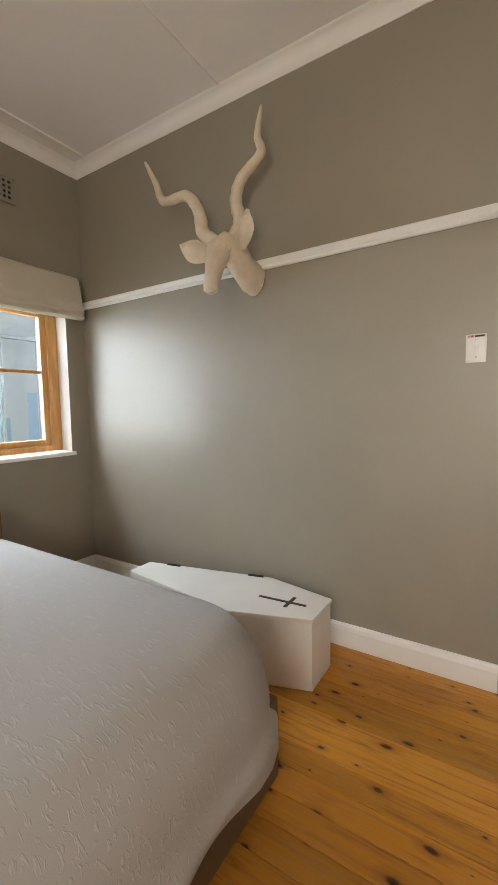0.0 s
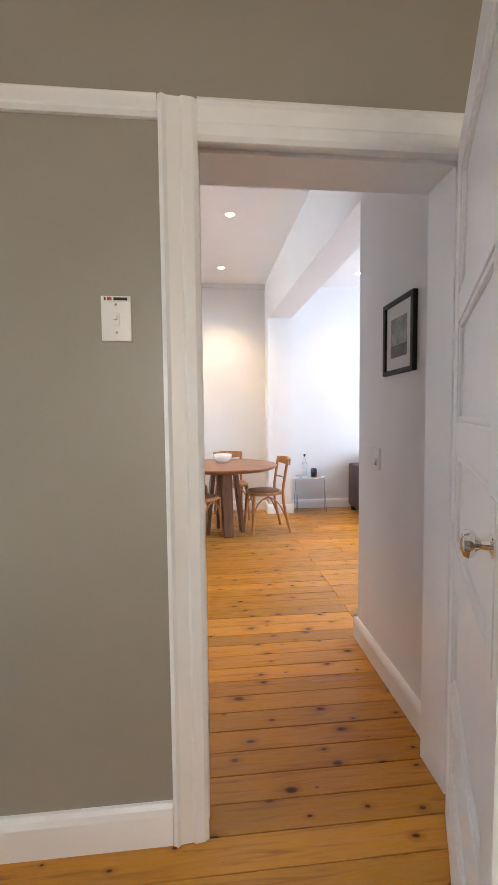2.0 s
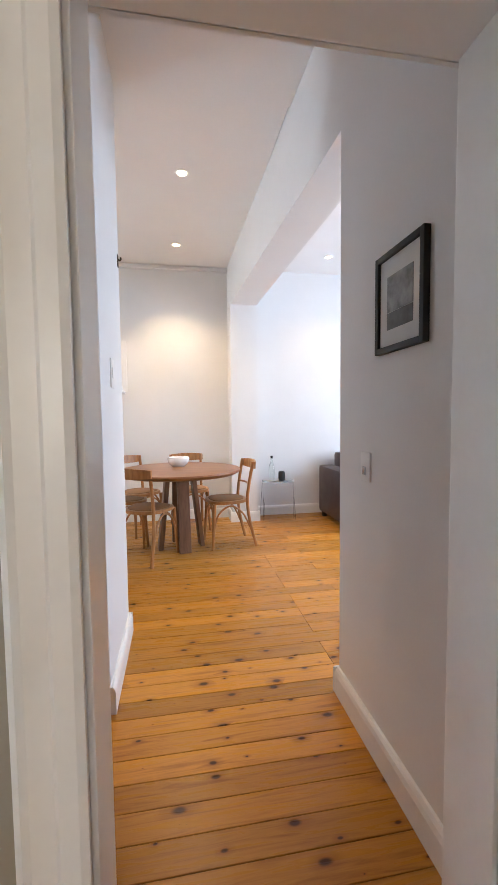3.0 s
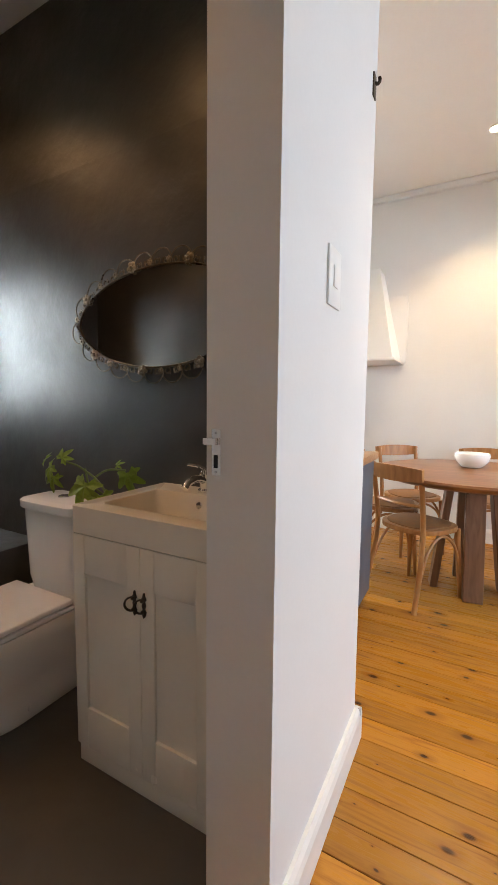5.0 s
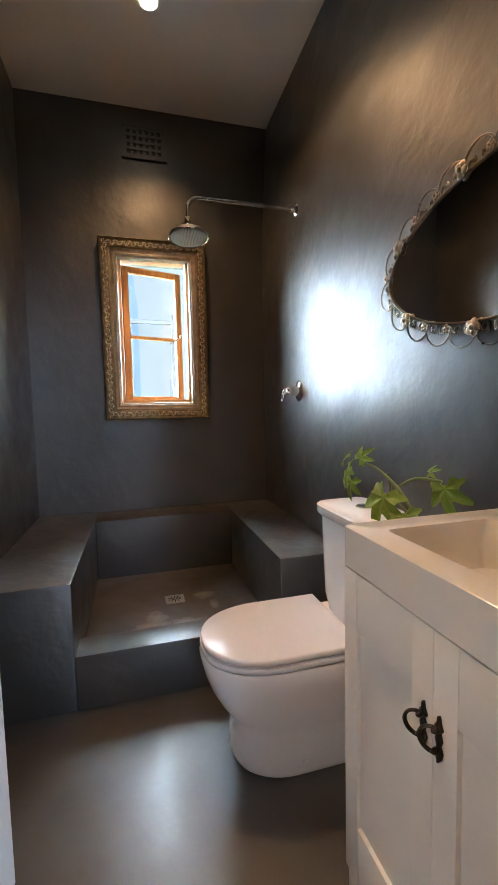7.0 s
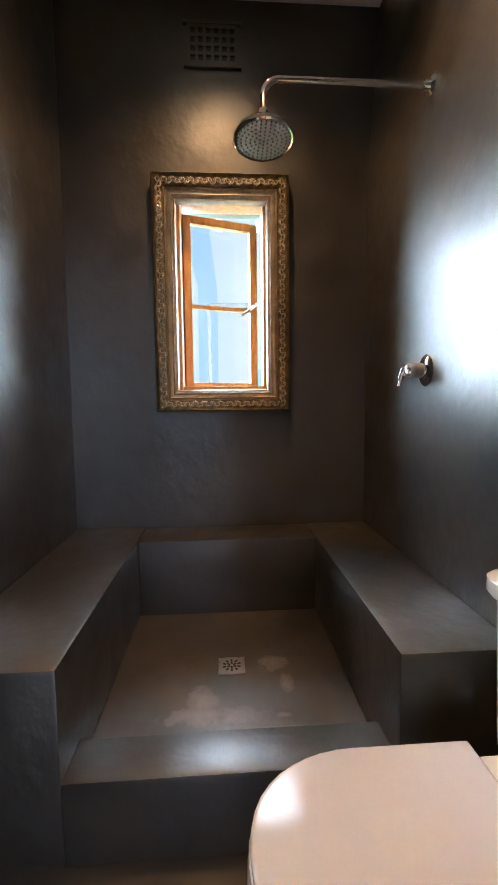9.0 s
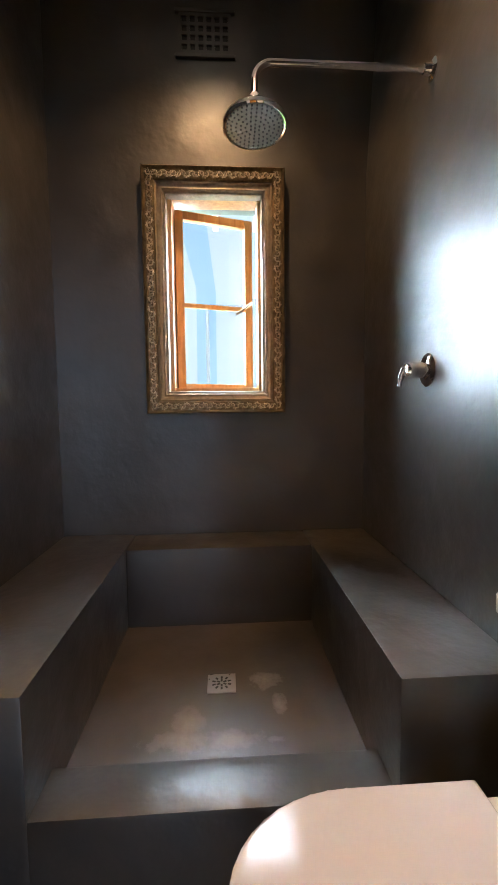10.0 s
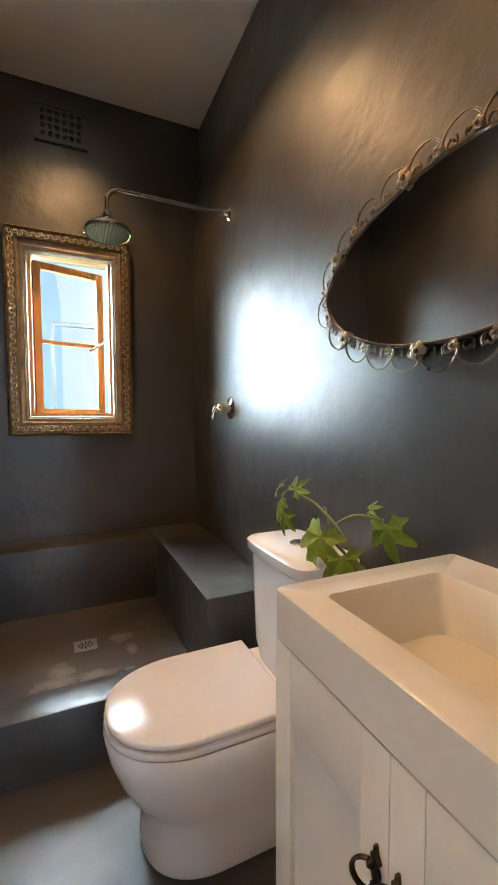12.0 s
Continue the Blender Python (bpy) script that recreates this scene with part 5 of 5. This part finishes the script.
def lobed_leaf(size, m, droop=0.35):
    """A five-lobed leaf with pointed lobes, folded along its ribs and hanging at the tips."""
    bm = bmesh.new()
    n = 60
    mid = bm.verts.new((0, 0, 0))
    rows = [[], [], []]
    lobes = ((0.0, 1.15), (0.95, 1.0), (-0.95, 1.0), (1.95, 0.74), (-1.95, 0.74))
    for k in range(n):
        a = -math.pi + 2 * math.pi * k / n
        near = max((reach * max(0.0, 1 - abs(a - at) / 0.62) ** 0.75, 1 - abs(a - at) / 0.62) for at, reach in lobes)
        r = size * max(0.14 if abs(a) > 2.6 else 0.50, near[0])
        for t, row in zip((0.35, 0.7, 1.0), rows):
            x, y = r * t * math.cos(a), r * t * math.sin(a)
            z = -droop * (x * x + y * y) / size + 0.13 * size * t * max(0.0, 1 - near[1] if near[1] > 0 else 0.0)
            row.append(bm.verts.new((x, y, z)))
    for k in range(n):
        j = (k + 1) % n
        bm.faces.new((mid, rows[0][k], rows[0][j]))
        for inner, outer in zip(rows, rows[1:]):
            bm.faces.new((inner[k], outer[k], outer[j], inner[j]))
    bmesh.ops.solidify(bm, geom=bm.faces[:], thickness=0.0012)
    bm.transform(m)
    return soft(bm)


for size, at, turn in ((0.070, (-0.80, 3.66, 0.905), (62, -14, 230)), (0.045, (-0.735, 3.665, 0.945), (70, 20, 60)), (0.055, (-0.775, 3.655, 0.865), (75, 10, 265)), (0.045, (-0.845, 3.67, 0.93), (58, -20, 150)),
                       (0.098, (-0.595, 3.655, 0.85), (66, 12, 262)), (0.07, (-0.53, 3.675, 0.81), (60, 40, 300)), (0.078, (-0.485, 3.765, 0.885), (82, 15, 285)),
                       (0.028, (-0.52, 3.745, 0.925), (60, -10, 30))):
    part("leaf", lobed_leaf(size, Matrix.Translation(at) @ Matrix.Rotation(radians(turn[0]), 4, "X") @ Matrix.Rotation(radians(turn[1]), 4, "Y") @ Matrix.Rotation(radians(turn[2]), 4, "Z")), LEAF, plant)

# mirror with a scrolled iron frame
MX, MZ, MA, MB = -0.335, 1.47, 0.40, 0.178
MIRROR_SPINS = 22
mirror = thing("wall_mirror", "pointed oval wall mirror in a scrolled wrought-iron frame with gilt flowers", "mirror", (MX, 3.79, MZ - MB))


def lens_point(a, d=0.0):
    """A point of a pointed oval, d outside it, with its outward direction."""
    x, z = MA * math.cos(a), MB * math.copysign(abs(math.sin(a)) ** 1.12, math.sin(a))
    nx, nz = math.cos(a) / MA, math.sin(a) / MB
    l = math.hypot(nx, nz)
    return MX + x + d * nx / l, MZ + z + d * nz / l, nx / l, nz / l


outline = [lens_point(2 * math.pi * k / 72)[:2] for k in range(72)]
bm = prism([(x, -z) for x, z in outline], 0, 0.006, 0.0015, segments=1)
bm.transform(Matrix(((1, 0, 0, 0), (0, 0, 1, 3.768), (0, -1, 0, 0), (0, 0, 0, 1))))
part("glass", soft(bm, 2), MIRROR, mirror, "silvered mirror glass")
bm = prism([(MX + (x - MX) * 0.95, -(MZ + (z - MZ) * 0.93)) for x, z in outline], 0, 0.024)
bm.transform(Matrix(((1, 0, 0, 0), (0, 0, 1, 3.7755), (0, -1, 0, 0), (0, 0, 0, 1))))
part("backing", bm, BLACK, mirror, smooth=False)
part("rim", tube([(x, 3.767, z) for x, z in outline] + [(outline[0][0], 3.767, outline[0][1])], 0.004, 8), SCROLL, mirror)
# even spacing along the rim
fine = [lens_point(2 * math.pi * k / 1440) for k in range(1441)]
length = [0.0]
for p, q in zip(fine, fine[1:]):
    length.append(length[-1] + math.hypot(p[0] - q[0], p[1] - q[1]))


def along_rim(s):
    s = s % length[-1]
    lo = next(i for i, v in enumerate(length) if v >= s)
    return fine[lo]


step = length[-1] / MIRROR_SPINS
for k in range(MIRROR_SPINS):
    x, z, nx, nz = along_rim((k + 0.25) * step)
    tx, tz = -nz, nx

    def at(u, v, y=3.772):
        return (x + u * tx + v * nx, y, z + u * tz + v * nz)

    hoop = tube([at(0.046 * math.cos(a), 0.012 + 0.045 * math.sin(a)) for a in (math.pi * (-0.04 + 1.08 * j / 16) for j in range(17))], 0.0027, 6)
    part("hoop", hoop, SCROLL, mirror)
    for sx in (-1, 1):
        pts = []
        for j in range(17):
            a = 2 * math.pi * 1.1 * j / 16
            r = 0.0145 * (1 - 0.55 * j / 16)
            pts.append(at(sx * (0.022 + r * math.cos(a + 2.4)), 0.015 + r * math.sin(a + 2.4)))
        part("scroll", tube(pts, 0.003, 6), SCROLL, mirror)
    fx, fz, qx, qz = along_rim((k + 0.75) * step)
    bm = bmesh.new()
    big = 1.15 if k % 3 == 0 else 0.65
    for j in range(5):
        a = 2 * math.pi * j / 5 + k
        bmesh.ops.create_uvsphere(bm, u_segments=8, v_segments=6, radius=0.009 * big, matrix=Matrix.Translation((fx + qx * 0.013 + 0.0105 * big * math.cos(a), 3.760, fz + qz * 0.013 + 0.0105 * big * math.sin(a))) @ Matrix.Diagonal((1, 0.5, 1, 1)))
    bmesh.ops.create_uvsphere(bm, u_segments=8, v_segments=6, radius=0.0065 * big, matrix=Matrix.Translation((fx + qx * 0.013, 3.756, fz + qz * 0.013)))
    part("flower", soft(bm), ROSE, mirror, "pale gilt flower")

# shower
shower = thing("shower", "chrome shower arm with a round rain head", "shower", (-1.56, 3.80, 2.08))
HX, HY = -1.56, 3.265
part("wall_flange", lathe([(0, 0), (0.03, 0), (0.03, 0.005), (0.018, 0.012), (0.014, 0.03), (0, 0.03)], 24, pose(-1.56, 3.80, 2.08, 90)), CHROME, shower)
part("arm", tube([(-1.56, 3.79, 2.08), (-1.56, HY + 0.05, 2.08)] + [(-1.56, HY + 0.05 - 0.05 * math.sin(a), 2.03 + 0.05 * math.cos(a)) for a in (math.pi / 2 * k / 8 for k in range(1, 9))] + [(HX, HY, 1.985)], 0.0105, 14), CHROME, shower)
tilt = Matrix.Translation((HX, HY, 1.972)) @ Matrix.Rotation(radians(-5), 4, "Y")
part("joint", lathe([(0, 0.02), (0.014, 0.02), (0.018, 0.008), (0.018, -0.008), (0.014, -0.02), (0, -0.02)], 20, tilt), CHROME, shower)
head = part("head", lathe([(0, -0.018), (0.02, -0.02), (0.03, -0.032), (0.075, -0.045), (0.088, -0.058), (0.094, -0.066), (0.094, -0.074), (0.090, -0.078), (0.086, -0.076), (0, -0.074)], 48, tilt), CHROME, shower)
part("face_plate", lathe([(0, -0.0772), (0.083, -0.0772), (0.085, -0.0755), (0, -0.0755)], 40, tilt), FACE, head, "pale rubber spray plate")
for n, r in ((1, 0.0), (6, 0.014), (12, 0.028), (18, 0.042), (24, 0.056), (30, 0.07), (36, 0.081)):
    bm = bmesh.new()
    for k in range(n):
        a = 2 * math.pi * k / n
        bmesh.ops.create_cone(bm, segments=6, radius1=0.0022, radius2=0.0032, depth=0.005, cap_ends=True, matrix=tilt @ Matrix.Translation((r * math.cos(a), r * math.sin(a), -0.0775)))
    part("nozzle_ring", bm, DARK_FRAME, head, "rings of small rubber nozzles")

mixer = thing("shower_mixer", "chrome lever shower mixer on the wall", "mixer", (-1.555, 3.80, 1.195))
part("rose", lathe([(0, 0), (0.052, 0), (0.052, 0.004), (0.044, 0.010), (0.026, 0.014), (0, 0.014)], 32, pose(-1.555, 3.80, 1.195, 90)), CHROME, mixer)
part("body", lathe([(0, 0.012), (0.025, 0.012), (0.024, 0.045), (0.027, 0.06), (0.02, 0.075), (0, 0.078)], 24, pose(-1.555, 3.80, 1.195, 90)), CHROME, mixer)
part("lever", tube(curve([(-1.555, 3.735, 1.20), (-1.56, 3.725, 1.195), (-1.565, 3.718, 1.17), (-1.567, 3.715, 1.145)], 5), [0.012] * 6 + [0.010] * 5 + [0.007] * 5, 10), CHROME, mixer)

air_brick("air_vent", "dark painted air brick high on the bathroom wall", pose(-2.145, 3.106, 2.64, 0, 0, 90), 0.205, 0.145, 6, 4, DARK, BLACK)

drain = thing("shower_drain", "square steel floor drain with a round grid", "drain", (-1.553, 3.143, 0.2))
part("plate", box(-1.6, 3.097, 0.2, -1.51, 3.187, 0.204, 0.001), STEEL, drain)
bm = bmesh.new()
for r, n in ((0.012, 6), (0.026, 10)):
    for k in range(n):
        a = 2 * math.pi * k / n
        h = box(-0.003, -0.0055, 0, 0.003, 0.0055, 0.001)
        h.transform(pose(-1.555 + r * math.cos(a), 3.142 + r * math.sin(a), 0.2038, 0, 0, math.degrees(a) + 90))
        join(bm, h)
part("slots", bm, BLACK, drain, "dark slots", smooth=False)

# gilt picture frame round the bathroom window
gilt = thing("ornate_window_frame", "ornate gilt picture frame fixed round the bathroom window", "picture frame", (-2.10, 3.13, 1.07))
FY0, FY1, FZ0, FZ1 = 2.832, 3.431, 1.066, 2.09


def frame_side(prof, y0, z0, y1, z1):
    """A mitred moulding round the rectangle; prof of (inset, proud)."""
    bm = bmesh.new()
    loops = []
    for d, h in prof:
        loops.append([bm.verts.new((-2.145 + h, y, z)) for y, z in ((y0 + d, z0 + d), (y1 - d, z0 + d), (y1 - d, z1 - d), (y0 + d, z1 - d))])
    for a, b in zip(loops, loops[1:]):
        for k in range(4):
            bm.faces.new((a[k], a[(k + 1) % 4], b[(k + 1) % 4], b[k]))
    bmesh.ops.recalc_face_normals(bm, faces=bm.faces[:])
    return bm


part("outer_moulding", frame_side([(0, 0.0), (0, 0.056), (0.004, 0.062), (0.009, 0.056), (0.014, 0.05), (0.048, 0.045), (0.052, 0.04), (0.052, 0.0)], FY0, FZ0, FY1, FZ1), GILT, gilt)
part("inner_moulding", frame_side([(0.052, 0.0), (0.052, 0.036), (0.06, 0.04), (0.066, 0.034), (0.074, 0.03), (0.080, 0.033), (0.086, 0.025), (0.090, 0.018), (0.093, 0.02), (0.097, 0.012), (0.097, -0.028)], FY0, FZ0, FY1, FZ1), PEWTER, gilt, "silvered stepped inner moulding")
# carved acanthus: a run of scrolls and leaves along each side
def carving():
    bm = bmesh.new()
    line = []
    for j in range(15):
        a = 2 * math.pi * 0.9 * j / 14
        r = 0.013 * (1 - 0.6 * j / 14)
        line.append((0.006, r * math.cos(a + 2.2), r * math.sin(a + 2.2)))
    tube(line, [0.0042 * (1 - 0.4 * j / 14) for j in range(15)], 5, bm)
    for j, (u, v) in enumerate(((0.016, 0.006), (0.02, -0.006), (0.012, -0.012), (-0.014, 0.01))):
        bmesh.ops.create_uvsphere(bm, u_segments=6, v_segments=4, radius=0.0055, matrix=Matrix.Translation((0.004, v, u)) @ Matrix.Rotation(j * 0.9, 4, "X") @ Matrix.Diagonal((0.8, 0.6, 1.5, 1)))
    mesh = bpy.data.meshes.new("carved_scroll")
    bm.to_mesh(mesh)
    bm.free()
    mesh.polygons.foreach_set("use_smooth", [True] * len(mesh.polygons))
    mesh.materials.append(CARVED_GILT)
    return mesh


CARVED = carving()


def carve(y, z, turn, flip):
    ob = new("carved_scroll", CARVED)
    ob.parent = gilt
    ob.matrix_parent_inverse = Matrix.Translation(-gilt.location)
    ob.matrix_basis = Matrix.Translation((-2.098, y, z)) @ Matrix.Rotation(turn, 4, "X") @ Matrix.Diagonal((1, flip * 0.82, 0.82, 1))


n = 46
for k in range(n):
    z = FZ0 + 0.03 + (FZ1 - FZ0 - 0.06) * k / (n - 1)
    for y in (FY0 + 0.031, FY1 - 0.031):
        carve(y, z, 0.35 * math.sin(k * 2.4), 1 if k % 2 else -1)
n = 26
for k in range(n):
    y = FY0 + 0.06 + (FY1 - FY0 - 0.12) * k / (n - 1)
    for z in (FZ0 + 0.031, FZ1 - 0.031):
        carve(y, z, math.pi / 2 + 0.35 * math.sin(k * 1.9), 1 if k % 2 else -1)

# ---------- floor boards ----------
floor = structure("floor", box(-2.69, -2.2, -0.15, 4.8, 2.44, -0.022), GAP, "honey-coloured oiled pine floorboards with dark knots")
structure("floor_under", box(0.215, 2.44, -0.15, 4.8, 6.85, -0.0225), GAP, "boards' underfloor")
structure("floor_under_kitchen", box(-2.5, 3.81, -0.15, 0.215, 6.85, -0.023), GAP, "boards' underfloor")
rng = random.Random(5)
BOARD = 0.105
PLANKS = {}


def plank(x0, x1, y0):
    key = round(x1 - x0, 3)
    if key not in PLANKS:
        bm = box(-key / 2 + 0.0008, -BOARD / 2 + 0.0011, -0.022, key / 2 - 0.0008, BOARD / 2 - 0.0011, 0.0)
        edges = [e for e in bm.edges if all(v.co.z > -0.001 for v in e.verts)]
        bmesh.ops.bevel(bm, geom=edges, offset=0.0015, segments=1, affect="EDGES")
        mesh = bpy.data.meshes.new("plank")
        bm.to_mesh(mesh)
        bm.free()
        mesh.materials.append(PINE)
        PLANKS[key] = mesh
    ob = new("plank", PLANKS[key])
    ob.parent = floor
    ob.location = ((x0 + x1) / 2, y0 + BOARD / 2, rng.uniform(-0.0007, 0.0004))


y, row = -2.0, 0
while y < 6.62:
    mid = y + BOARD / 2
    if mid < 2.27:
        x0, x1, cuts = -2.44, 2.5, [rng.choice((-1.6, -0.9, 1.1, 1.7))]
    elif mid < 2.36:
        x0, x1, cuts = 0.50, 1.31, []
    elif mid < 3.25:
        x0, x1, cuts = (0.21 if 2.44 < y and y < 3.292 else 0.365), 1.365, []
    elif y < 3.292:
        x0, x1, cuts = 0.21, 4.6, [1.42, 3.0]
    elif mid < 3.97:
        x0, x1, cuts = 0.365, 4.6, [1.42 + (0.0 if row % 3 else 0.5), 3.2]
    else:
        x0, x1, cuts = -2.3, 4.6, [rng.choice((-1.2, 0.1, -0.6)), 1.42 + (0.0 if row % 4 else 0.35), 3.0]
    ends = [x0] + sorted(cuts) + [x1]
    for a, b in zip(ends, ends[1:]):
        plank(a, b, y)
    y += BOARD
    row += 1
